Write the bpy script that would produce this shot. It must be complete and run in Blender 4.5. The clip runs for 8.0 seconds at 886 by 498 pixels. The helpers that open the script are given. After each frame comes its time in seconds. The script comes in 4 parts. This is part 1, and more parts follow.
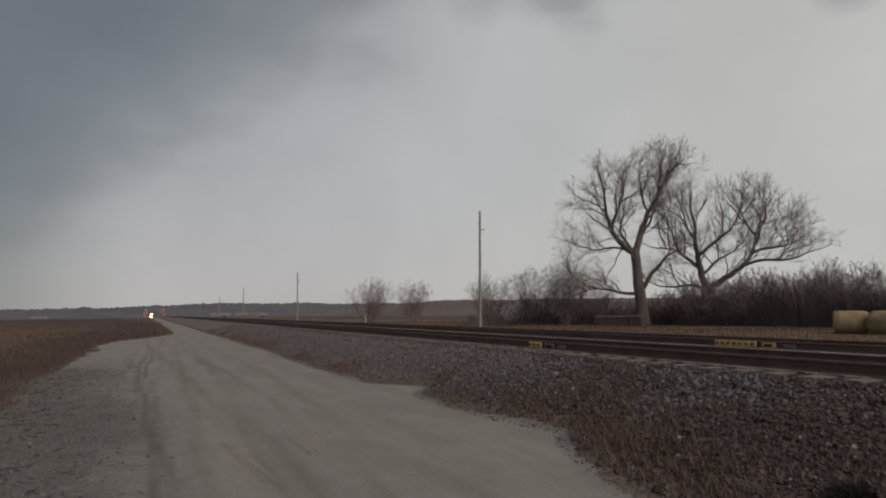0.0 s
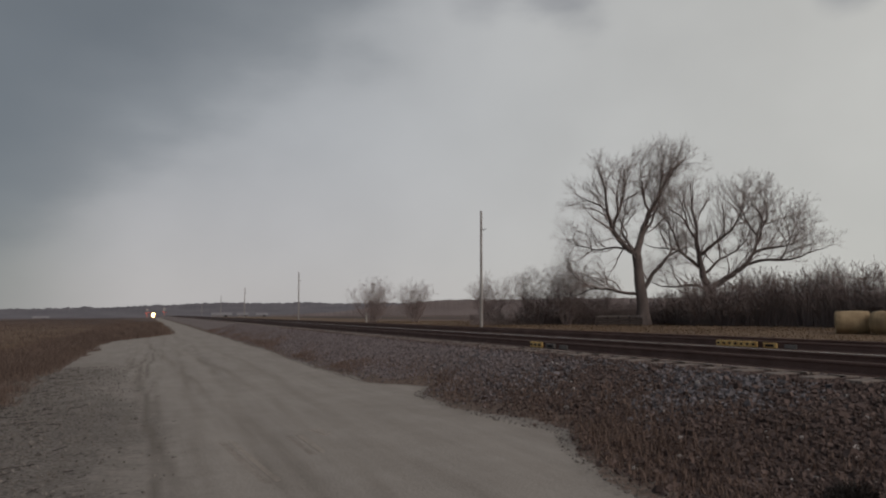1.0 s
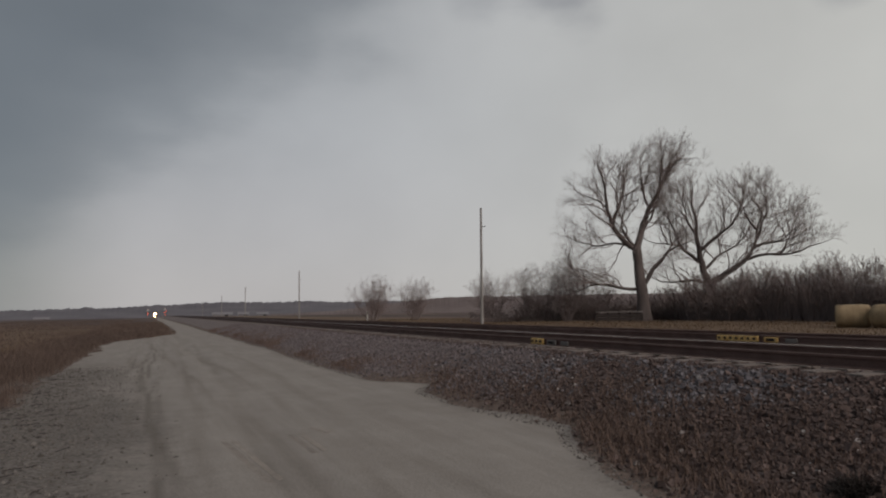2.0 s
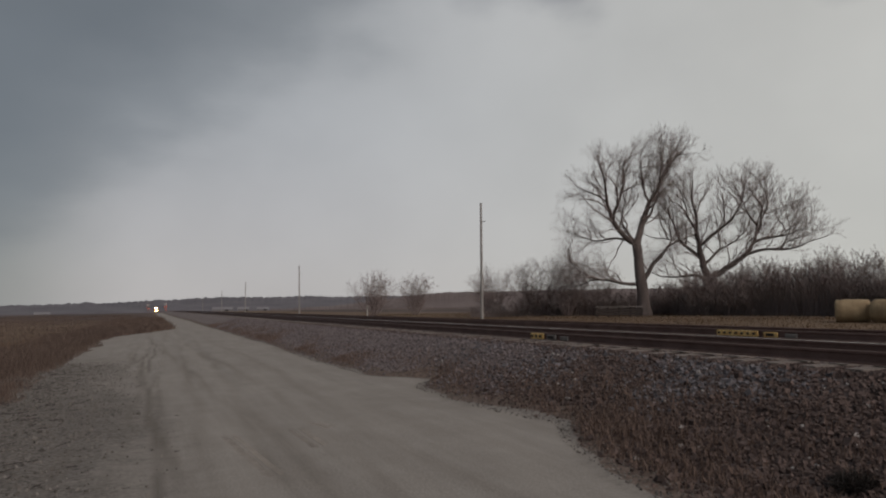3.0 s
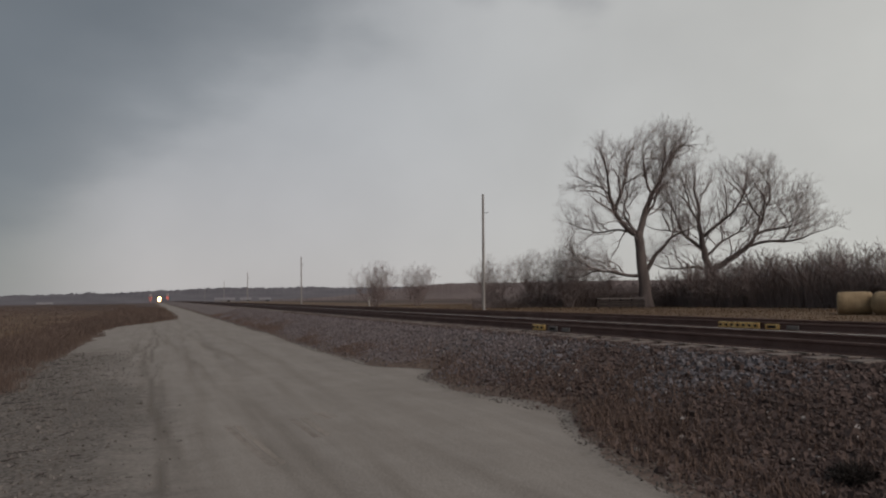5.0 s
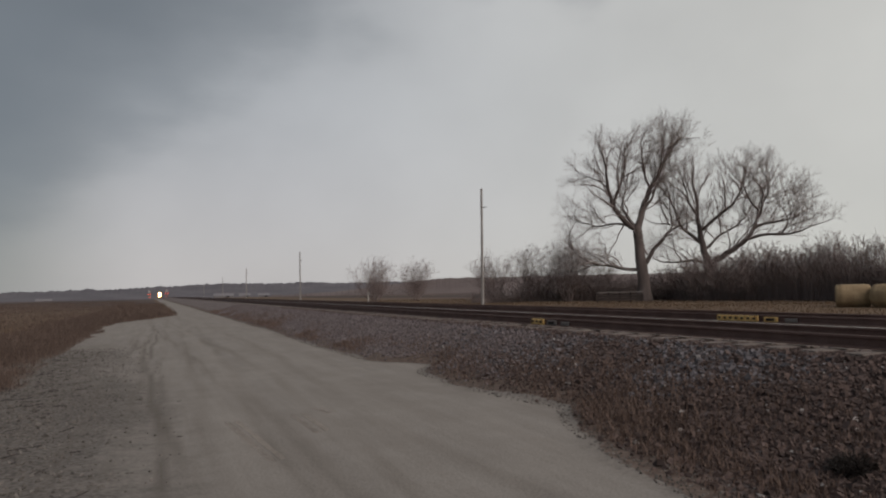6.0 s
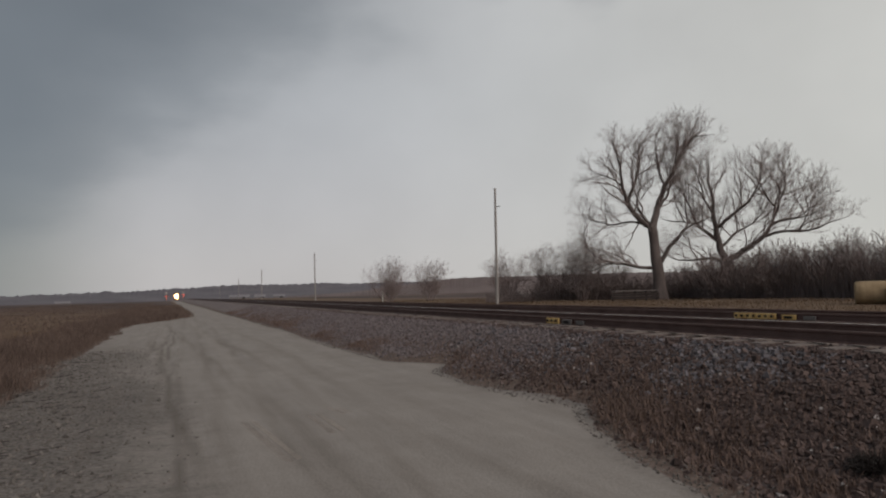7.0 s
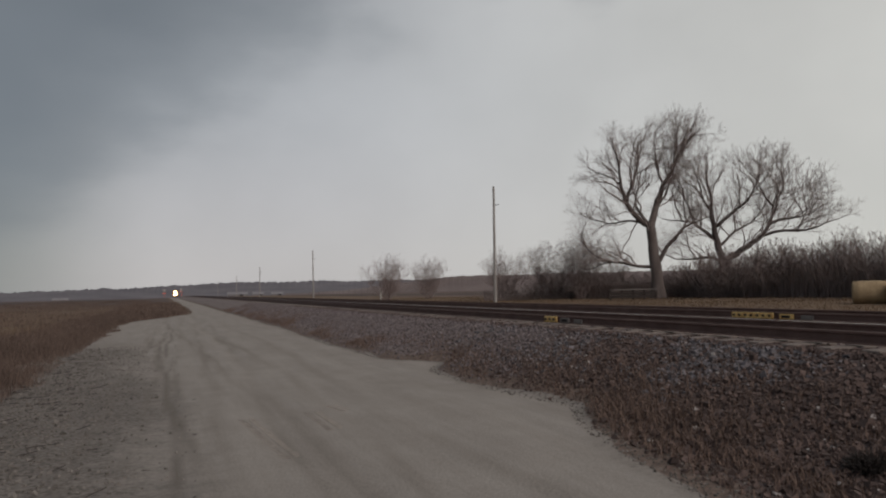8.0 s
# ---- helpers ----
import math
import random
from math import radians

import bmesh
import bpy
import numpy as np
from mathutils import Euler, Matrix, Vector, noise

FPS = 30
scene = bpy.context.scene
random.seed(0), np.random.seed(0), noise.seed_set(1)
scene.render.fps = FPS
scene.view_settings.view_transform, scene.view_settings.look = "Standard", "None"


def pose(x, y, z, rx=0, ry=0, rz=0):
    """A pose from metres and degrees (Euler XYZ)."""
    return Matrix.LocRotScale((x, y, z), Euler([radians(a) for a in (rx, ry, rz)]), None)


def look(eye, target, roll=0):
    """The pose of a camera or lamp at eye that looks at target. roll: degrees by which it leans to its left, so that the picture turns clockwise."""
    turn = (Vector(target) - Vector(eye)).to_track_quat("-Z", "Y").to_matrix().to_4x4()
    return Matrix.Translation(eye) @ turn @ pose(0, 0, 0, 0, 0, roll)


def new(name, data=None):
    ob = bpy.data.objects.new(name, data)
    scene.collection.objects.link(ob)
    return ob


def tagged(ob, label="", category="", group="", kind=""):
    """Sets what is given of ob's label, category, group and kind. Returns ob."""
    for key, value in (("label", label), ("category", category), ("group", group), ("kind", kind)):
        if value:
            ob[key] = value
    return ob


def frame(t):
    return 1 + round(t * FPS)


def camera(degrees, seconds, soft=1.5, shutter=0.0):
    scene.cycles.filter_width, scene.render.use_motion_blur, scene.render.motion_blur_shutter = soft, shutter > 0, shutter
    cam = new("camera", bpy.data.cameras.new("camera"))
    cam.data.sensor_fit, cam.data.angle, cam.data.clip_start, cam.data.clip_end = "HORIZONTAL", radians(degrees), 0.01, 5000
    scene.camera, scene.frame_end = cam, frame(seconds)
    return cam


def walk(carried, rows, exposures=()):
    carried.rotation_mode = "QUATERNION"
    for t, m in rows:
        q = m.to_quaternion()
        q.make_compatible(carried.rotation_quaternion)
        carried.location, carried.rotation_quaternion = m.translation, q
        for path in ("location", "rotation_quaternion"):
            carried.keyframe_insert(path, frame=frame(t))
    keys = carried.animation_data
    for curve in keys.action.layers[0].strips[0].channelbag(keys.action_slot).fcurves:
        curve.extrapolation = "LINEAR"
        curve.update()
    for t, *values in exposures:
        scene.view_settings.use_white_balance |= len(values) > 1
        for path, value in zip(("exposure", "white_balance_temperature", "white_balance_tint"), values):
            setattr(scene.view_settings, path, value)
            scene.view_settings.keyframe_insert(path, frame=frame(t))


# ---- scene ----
# The camera: held by hand beside the road, it only turns.
EYE = (0, 0, 1.75)
cam = camera(66.0, 8.0, soft=2.1)
PATH = [
    (0.0, 95.339, 0.424, -23.303), (0.5, 95.333, 0.416, -23.303), (1.0, 95.320, 0.376, -23.202),
    (1.5, 95.278, 0.743, -23.154), (3.0, 94.689, 0.910, -23.148), (3.5, 94.676, 0.885, -23.126),
    (4.0, 94.690, 0.730, -23.026), (4.5, 94.342, 0.740, -23.002), (6.0, 93.502, 1.056, -23.088),
    (6.5, 93.421, 1.360, -23.084), (6.6, 93.422, 1.375, -23.020), (6.7, 93.435, 1.395, -22.880),
    (6.8, 93.460, 1.420, -22.590), (6.9, 93.495, 1.445, -22.220), (7.0, 93.515, 1.460, -21.885),
    (7.1, 93.515, 1.445, -21.765), (7.2, 93.500, 1.410, -21.800), (7.5, 93.455, 1.328, -21.966),
    (8.0, 93.352, 1.243, -22.036),
]
walk(cam, [(t, pose(*EYE, rx, ry, rz)) for t, rx, ry, rz in PATH], [(0.0, 0.0), (4.5, 0.0), (6.0, 0.13), (8.0, 0.13)])

# ---- light ----
SUN_EL, SUN_AZ = radians(38), radians(165)


def make_world():
    w = bpy.data.worlds.new("overcast")
    scene.world = w
    w.use_nodes = True
    nt = w.node_tree
    nt.nodes.clear()
    N, L = nt.nodes.new, nt.links.new

    def math_node(op, a, b=None, c=None, clamp=False):
        n = N("ShaderNodeMath")
        n.operation, n.use_clamp = op, clamp
        for i, v in enumerate((a, b, c)):
            if v is None:
                continue
            if isinstance(v, (int, float)):
                n.inputs[i].default_value = v
            else:
                L(v, n.inputs[i])
        return n.outputs[0]

    def smooth(v, lo, hi):
        n = N("ShaderNodeMapRange")
        n.interpolation_type = "SMOOTHSTEP"
        L(v, n.inputs["Value"])
        n.inputs["From Min"].default_value, n.inputs["From Max"].default_value = lo, hi
        return n.outputs["Result"]

    def mix(f, a, b):
        n = N("ShaderNodeMix")
        n.data_type = "RGBA"
        L(f, n.inputs["Factor"])
        for key, v in (("A", a), ("B", b)):
            s = [i for i in n.inputs if i.name == key and i.type == "RGBA"][0]
            if isinstance(v, tuple):
                s.default_value = (*v, 1)
            else:
                L(v, s)
        return [o for o in n.outputs if o.type == "RGBA"][0]

    tc = N("ShaderNodeTexCoord")
    sep = N("ShaderNodeSeparateXYZ")
    L(tc.outputs["Generated"], sep.inputs[0])
    x, z = sep.outputs["X"], sep.outputs["Z"]

    def cloud_noise(scale, detail, stretch):
        m = N("ShaderNodeMapping")
        m.inputs["Scale"].default_value = (1, 1, stretch)
        L(tc.outputs["Generated"], m.inputs[0])
        n = N("ShaderNodeTexNoise")
        n.inputs["Scale"].default_value, n.inputs["Detail"].default_value = scale, detail
        L(m.outputs[0], n.inputs["Vector"])
        return n.outputs["Fac"]

    big, small = cloud_noise(2.2, 3, 1.6), cloud_noise(6.0, 5, 2.2)
    # the storm cloud's edge climbs from the horizon ahead towards the zenith
    d = math_node("SUBTRACT", z, math_node("MULTIPLY", x, 0.78))
    d = math_node("ADD", d, math_node("MULTIPLY", math_node("SUBTRACT", big, 0.5), 0.36))
    d = math_node("ADD", d, math_node("MULTIPLY", math_node("SUBTRACT", small, 0.5), 0.14))
    storm = math_node("ADD", math_node("MULTIPLY", smooth(d, -0.01, 0.47), 0.72), math_node("MULTIPLY", smooth(d, 0.13, 0.26), 0.28))
    low = smooth(z, 0.0, 0.30)
    warm = smooth(x, 0.1, 0.95)
    bright = mix(low, (0.440, 0.425, 0.428), (0.405, 0.416, 0.432))
    bright = mix(warm, bright, (0.505, 0.502, 0.476))
    bright = mix(smooth(x, -0.24, 0.0), (0.235, 0.242, 0.236), bright)
    col = mix(storm, bright, (0.148, 0.166, 0.184))

    def scud(way, wide, depth):
        """A ragged dark tuft under the cloud base."""
        n = N("ShaderNodeVectorMath")
        n.operation = "DISTANCE"
        L(tc.outputs["Generated"], n.inputs[0])
        n.inputs[1].default_value = way
        near = math_node("ADD", n.outputs["Value"], math_node("MULTIPLY", math_node("SUBTRACT", small, 0.5), wide * 1.3))
        return mix(math_node("MULTIPLY", math_node("SUBTRACT", 1.0, smooth(near, wide * 0.25, wide)), depth), col, (0.235, 0.243, 0.262))

    col = scud((0.49, 0.745, 0.455), 0.10, 0.8)
    col = scud((0.42, 0.775, 0.475), 0.10, 0.6)
    col = scud((0.755, 0.53, 0.395), 0.05, 0.6)
    wisps = math_node("ADD", 0.86, math_node("MULTIPLY", cloud_noise(4.0, 4, 1.2), 0.26))
    sky = N("ShaderNodeTexSky")
    sky.sky_type, sky.sun_disc = "NISHITA", False
    sky.sun_elevation, sky.sun_rotation = SUN_EL, SUN_AZ
    bg1, bg2, add, out = N("ShaderNodeBackground"), N("ShaderNodeBackground"), N("ShaderNodeAddShader"), N("ShaderNodeOutputWorld")
    L(col, bg1.inputs["Color"])
    L(wisps, bg1.inputs["Strength"])
    L(sky.outputs[0], bg2.inputs["Color"])
    bg2.inputs["Strength"].default_value = 0.004
    L(bg1.outputs[0], add.inputs[0])
    L(bg2.outputs[0], add.inputs[1])
    L(add.outputs[0], out.inputs["Surface"])


make_world()
sun = new("sun", bpy.data.lights.new("sun", "SUN"))
sun.data.energy, sun.data.angle, sun.data.color = 1.3, radians(35), (1.0, 0.90, 0.84)
sun.matrix_world = look((math.sin(SUN_AZ) * math.cos(SUN_EL) * 50, math.cos(SUN_AZ) * math.cos(SUN_EL) * 50, math.sin(SUN_EL) * 50), (0, 0, 0))


# ---- materials ----
def material(name, a, b, scale=3.0, fine=40.0, rough=0.85, bump=0.3, metal=0.0, island=0.0, stretch=(1, 1, 1), dist=0.02):
    """A mottled surface: two colours mixed by a coarse and a fine noise, with relief."""
    m = bpy.data.materials.new(name)
    m.use_nodes = True
    nt = m.node_tree
    N, L = nt.nodes.new, nt.links.new
    p = nt.nodes["Principled BSDF"]
    p.inputs["Roughness"].default_value, p.inputs["Metallic"].default_value = rough, metal
    p.inputs["Specular IOR Level"].default_value = 0.25
    g = N("ShaderNodeNewGeometry")
    tc = N("ShaderNodeTexCoord")
    mp = N("ShaderNodeMapping")
    mp.inputs["Scale"].default_value = stretch
    L(tc.outputs["Object"], mp.inputs[0])
    n1, n2 = N("ShaderNodeTexNoise"), N("ShaderNodeTexNoise")
    for n, s in ((n1, scale), (n2, fine)):
        n.inputs["Scale"].default_value, n.inputs["Detail"].default_value = s, 4
        L(mp.outputs[0], n.inputs["Vector"])
    add = N("ShaderNodeMath")
    add.operation = "MULTIPLY_ADD"
    L(n2.outputs["Fac"], add.inputs[0])
    add.inputs[1].default_value = 0.6
    L(n1.outputs["Fac"], add.inputs[2])
    rng = N("ShaderNodeMapRange")
    rng.inputs["From Min"].default_value, rng.inputs["From Max"].default_value = 0.5, 1.1
    L(add.outputs[0], rng.inputs["Value"])
    fac = rng.outputs[0]
    if island:
        k = N("ShaderNodeMix")
        k.data_type = "FLOAT"
        k.inputs["Factor"].default_value = island
        L(fac, k.inputs[2])
        L(g.outputs["Random Per Island"], k.inputs[3])
        fac = k.outputs[0]
    mx = N("ShaderNodeMix")
    mx.data_type = "RGBA"
    L(fac, mx.inputs["Factor"])
    mx.inputs[6].default_value, mx.inputs[7].default_value = (*a, 1), (*b, 1)
    L(mx.outputs[2], p.inputs["Base Color"])
    if bump:
        bp = N("ShaderNodeBump")
        bp.inputs["Strength"].default_value, bp.inputs["Distance"].default_value = bump, dist
        L(n2.outputs["Fac"], bp.inputs["Height"])
        L(bp.outputs[0], p.inputs["Normal"])
    return m


def glow(name, col, power):
    m = bpy.data.materials.new(name)
    m.use_nodes = True
    p = m.node_tree.nodes["Principled BSDF"]
    p.inputs["Base Color"].default_value = (*col, 1)
    p.inputs["Emission Color"].default_value = (*col, 1)
    p.inputs["Emission Strength"].default_value = power
    return m


def ground_material():
    """Pale gravel road, dark ballast and dry soil, blended by the ground's cover attributes."""
    m = bpy.data.materials.new("ground")
    m.use_nodes = True
    nt = m.node_tree
    N, L = nt.nodes.new, nt.links.new
    p = nt.nodes["Principled BSDF"]
    p.inputs["Roughness"].default_value = 0.92
    p.inputs["Specular IOR Level"].default_value = 0.15
    geo = N("ShaderNodeNewGeometry")

    def nz(scale, detail=4, stretch=(1, 1, 1), rough=0.55):
        mp = N("ShaderNodeMapping")
        mp.inputs["Scale"].default_value = stretch
        L(geo.outputs["Position"], mp.inputs[0])
        n = N("ShaderNodeTexNoise")
        n.inputs["Scale"].default_value, n.inputs["Detail"].default_value, n.inputs["Roughness"].default_value = scale, detail, rough
        L(mp.outputs[0], n.inputs["Vector"])
        return n.outputs["Fac"]

    def ramp(v, *stops):
        r = N("ShaderNodeValToRGB")
        L(v, r.inputs[0])
        e = r.color_ramp.elements
        while len(e) < len(stops):
            e.new(0.5)
        for el, (pos, c) in zip(e, stops):
            el.position, el.color = pos, (*c, 1)
        return r.outputs[0]

    def mix(f, a, b, mode="MIX"):
        n = N("ShaderNodeMix")
        n.data_type, n.blend_type = "RGBA", mode
        for s, v in ((0, f), (6, a), (7, b)):
            if isinstance(v, (float, int)):
                n.inputs[s].default_value = v
            else:
                L(v, n.inputs[s])
        return n.outputs[2]

    def attr(name):
        a = N("ShaderNodeAttribute")
        a.attribute_name = name
        return a.outputs["Fac"]

    def sharpen(v, noise_v, amount=0.5, lo=0.42, hi=0.58):
        a = N("ShaderNodeMath")
        a.operation = "MULTIPLY_ADD"
        L(noise_v, a.inputs[0])
        a.inputs[1].default_value = amount
        L(v, a.inputs[2])
        s = N("ShaderNodeMapRange")
        s.interpolation_type = "SMOOTHSTEP"
        s.inputs["From Min"].default_value, s.inputs["From Max"].default_value = lo + amount / 2, hi + amount / 2
        L(a.outputs[0], s.inputs["Value"])
        return s.outputs[0]

    grit, lumps = nz(55, 5), nz(1.3, 4)
    streak = nz(1.0, 4, (1.5, 0.30, 1))
    fine_streak = nz(1.0, 3, (9, 0.35, 1))
    road = ramp(streak, (0.30, (0.235, 0.207, 0.183)), (0.72, (0.362, 0.325, 0.290)))
    road = mix(0.35, road, ramp(lumps, (0.3, (0.215, 0.19, 0.17)), (0.7, (0.375, 0.336, 0.30))))
    road = mix(0.13, road, ramp(fine_streak, (0.35, (0.19, 0.166, 0.146)), (0.65, (0.375, 0.336, 0.30))))
    road = mix(0.25, road, ramp(grit, (0.35, (0.16, 0.142, 0.126)), (0.65, (0.42, 0.38, 0.34))))
    shoulder = mix(0.42, ramp(nz(17, 6), (0.36, (0.045, 0.039, 0.035)), (0.62, (0.262, 0.232, 0.208))), ramp(lumps, (0.3, (0.10, 0.087, 0.076)), (0.7, (0.22, 0.194, 0.172))))
    road = mix(sharpen(attr("loose"), nz(3.5), 0.7, 0.1, 0.8), road, shoulder)
    road = mix(attr("rut"), road, ramp(grit, (0.3, (0.115, 0.097, 0.082)), (0.7, (0.20, 0.172, 0.148))))
    ballast = mix(0.5, ramp(nz(26, 3), (0.36, (0.055, 0.042, 0.039)), (0.66, (0.20, 0.155, 0.145))), ramp(lumps, (0.3, (0.078, 0.06, 0.055)), (0.7, (0.15, 0.115, 0.106))))
    # distance haze is painted in: the ballast turns paler along the track
    ballast = mix(attr("far_haze"), ballast, ramp(nz(20, 4), (0.35, (0.13, 0.106, 0.10)), (0.65, (0.31, 0.258, 0.242))))
    weeds = ramp(nz(9, 5), (0.32, (0.092, 0.066, 0.055)), (0.68, (0.205, 0.155, 0.128)))
    field = mix(0.5, ramp(nz(0.06, 4), (0.35, (0.12, 0.08, 0.055)), (0.65, (0.21, 0.148, 0.098))), ramp(nz(4, 5, (1, 0.6, 1)), (0.3, (0.10, 0.068, 0.048)), (0.7, (0.20, 0.14, 0.092))))
    dark = ramp(nz(0.02, 4, (1, 0.3, 1)), (0.35, (0.07, 0.052, 0.048)), (0.65, (0.14, 0.10, 0.085)))
    col = mix(attr("plough"), field, dark)
    col = mix(sharpen(attr("weed"), nz(7), 0.7), col, weeds)
    col = mix(sharpen(attr("ballast"), nz(10), 0.6), col, ballast)
    col = mix(sharpen(attr("road"), nz(6, 5), 0.6), col, road)
    L(col, p.inputs["Base Color"])
    bp = N("ShaderNodeBump")
    bp.inputs["Strength"].default_value, bp.inputs["Distance"].default_value = 0.5, 0.03
    L(nz(24, 5), bp.inputs["Height"])
    L(bp.outputs[0], p.inputs["Normal"])
    return m


M_GROUND = ground_material()
M_BARK = material("bark", (0.085, 0.068, 0.062), (0.20, 0.162, 0.148), 1.2, 14, 0.9, 0.6, stretch=(1, 1, 0.3))
M_TWIG = material("twig", (0.23, 0.188, 0.174), (0.38, 0.315, 0.295), 0.6, 8, 0.9, 0.0, island=0.4)
M_BRUSH = material("brush", (0.24, 0.188, 0.174), (0.36, 0.288, 0.27), 0.3, 6, 0.9, 0.0, island=0.3)
M_STALK = material("dead_stalk", (0.175, 0.138, 0.127), (0.29, 0.234, 0.218), 0.3, 6, 0.9, 0.0, island=0.2)
M_GRASS = material("dry_grass", (0.046, 0.032, 0.027), (0.235, 0.168, 0.136), 0.30, 2, 0.85, 0.0, island=0.55)
M_TAN = material("tan_grass", (0.11, 0.072, 0.045), (0.215, 0.145, 0.092), 0.35, 3, 0.85, 0.0, island=0.55)
M_RED = material("red_weeds", (0.088, 0.058, 0.047), (0.235, 0.163, 0.130), 0.8, 5, 0.85, 0.0, island=0.6)
M_STONE = material("ballast_stone", (0.050, 0.046, 0.050), (0.235, 0.214, 0.222), 9, 60, 0.85, 0.3, island=0.75)
M_BROWN = material("brown_stone", (0.040, 0.028, 0.025), (0.172, 0.123, 0.108), 9, 60, 0.88, 0.3, island=0.75)
M_PALE = material("pale_stone", (0.26, 0.235, 0.22), (0.46, 0.42, 0.395), 9, 60, 0.85, 0.3, island=0.6)
# ballast stone with haze mixed into its colour, paler than the near stone
M_HAZED = material("hazed_stone", (0.085, 0.071, 0.072), (0.26, 0.218, 0.216), 9, 60, 0.9, 0.3, island=0.7)
M_PEBBLE = material("road_pebble", (0.070, 0.061, 0.054), (0.255, 0.227, 0.203), 9, 60, 0.85, 0.2, island=0.8)
M_DAMP = material("damp_soil", (0.178, 0.156, 0.137), (0.28, 0.25, 0.222), 3, 40, 0.95, 0.3)
M_TIE = material("concrete", (0.13, 0.108, 0.095), (0.29, 0.243, 0.215), 2.5, 45, 0.9, 0.4)
M_RUST = material("rail_rust", (0.105, 0.064, 0.055), (0.195, 0.125, 0.108), 2.0, 30, 0.75, 0.2)
M_STEEL = material("rail_head", (0.24, 0.225, 0.22), (0.38, 0.36, 0.35), 0.8, 20, 0.28, 0.05, metal=1.0)
M_DULL = material("dull_rail_head", (0.12, 0.09, 0.08), (0.20, 0.155, 0.14), 0.8, 20, 0.85, 0.05)
M_DULL.node_tree.nodes["Principled BSDF"].inputs["Specular IOR Level"].default_value = 0.05
M_POLE = material("pole_wood", (0.25, 0.228, 0.213), (0.43, 0.40, 0.375), 1.5, 18, 0.85, 0.3, stretch=(4, 4, 0.4))
M_YELLOW = material("yellow_paint", (0.58, 0.29, 0.075), (0.97, 0.74, 0.32), 9, 30, 0.6, 0.2)
M_WHITE = material("worn_white", (0.42, 0.40, 0.36), (0.66, 0.63, 0.58), 6, 40, 0.7, 0.2)
M_BOLT = material("dark_bolt", (0.02, 0.016, 0.014), (0.05, 0.04, 0.035), 8, 40, 0.6, 0.1)
M_HAY = material("hay", (0.25, 0.175, 0.10), (0.44, 0.33, 0.20), 1.6, 30, 0.9, 0.6, stretch=(1, 1, 1))
# far winter woods; the air's purple-grey haze is part of this base colour
M_HILL = material("hazed_woods", (0.115, 0.106, 0.118), (0.19, 0.176, 0.186), 0.012, 0.12, 1.0, 0.0)
M_SLOPE = material("dry_scrub", (0.14, 0.11, 0.104), (0.22, 0.176, 0.164), 0.03, 0.5, 1.0, 0.0)
M_BARN = material("pale_metal", (0.20, 0.185, 0.192), (0.26, 0.243, 0.25), 0.3, 3, 0.6, 0.0)
M_GREY = material("grey_wood", (0.16, 0.14, 0.13), (0.30, 0.27, 0.25), 2, 20, 0.9, 0.3)
M_BRUSHWOOD = material("dark_wood", (0.028, 0.022, 0.020), (0.065, 0.052, 0.047), 2, 20, 0.9, 0.3)
M_ORANGE = material("orange_paint", (0.42, 0.11, 0.02), (0.50, 0.15, 0.035), 1, 10, 0.4, 0.05)
M_BLACK = material("black_paint", (0.012, 0.012, 0.013), (0.03, 0.028, 0.028), 1, 10, 0.5, 0.05)
M_GLASS = material("dark_glass", (0.015, 0.018, 0.02), (0.025, 0.028, 0.03), 1, 10, 0.08, 0.0)
M_LAMP = glow("headlight", (1.0, 0.50, 0.17), 95.0)
M_REDLAMP = glow("red_lamp", (1.0, 0.14, 0.08), 3.0)


# ---- mesh helpers ----
class Build:
    """Gathers vertices and faces for one mesh."""

    def __init__(self):
        self.v, self.f, self.mi = [], [], []

    def tube(self, pts, radii, sides=3, cap=False, slot=0, tip=False):
        base = len(self.v)
        n = len(pts) - 1 if tip else len(pts)
        for i, p in enumerate(pts[:n]):
            q = pts[min(i + 1, len(pts) - 1)] - pts[max(i - 1, 0)]
            a = q.cross(Vector((0.31, 0.72, 0.62)))
            if a.length < 1e-6:
                a = q.cross(Vector((1, 0, 0)))
            a.normalize()
            b = q.cross(a).normalized()
            r = radii[i]
            for k in range(sides):
                t = 2 * math.pi * k / sides
                self.v.append(p + a * (r * math.cos(t)) + b * (r * math.sin(t)))
        for i in range(n - 1):
            for k in range(sides):
                k2 = (k + 1) % sides
                s = base + i * sides
                self.f.append((s + k, s + k2, s + sides + k2, s + sides + k))
                self.mi.append(slot)
        if tip:
            self.v.append(pts[-1])
            s = base + (n - 1) * sides
            for k in range(sides):
                self.f.append((s + k, s + (k + 1) % sides, base + n * sides))
                self.mi.append(slot)
        if cap:
            self.f.append(tuple(base + k for k in reversed(range(sides))))
            self.f.append(tuple(base + (n - 1) * sides + k for k in range(sides)))
            self.mi += [slot, slot]

    def mesh(self, name, mats, smooth=True):
        me = bpy.data.meshes.new(name)
        me.from_pydata([tuple(v) for v in self.v], [], self.f)
        for m in mats:
            me.materials.append(m)
        me.polygons.foreach_set("material_index", self.mi)
        me.polygons.foreach_set("use_smooth", [smooth] * len(self.f))
        return me


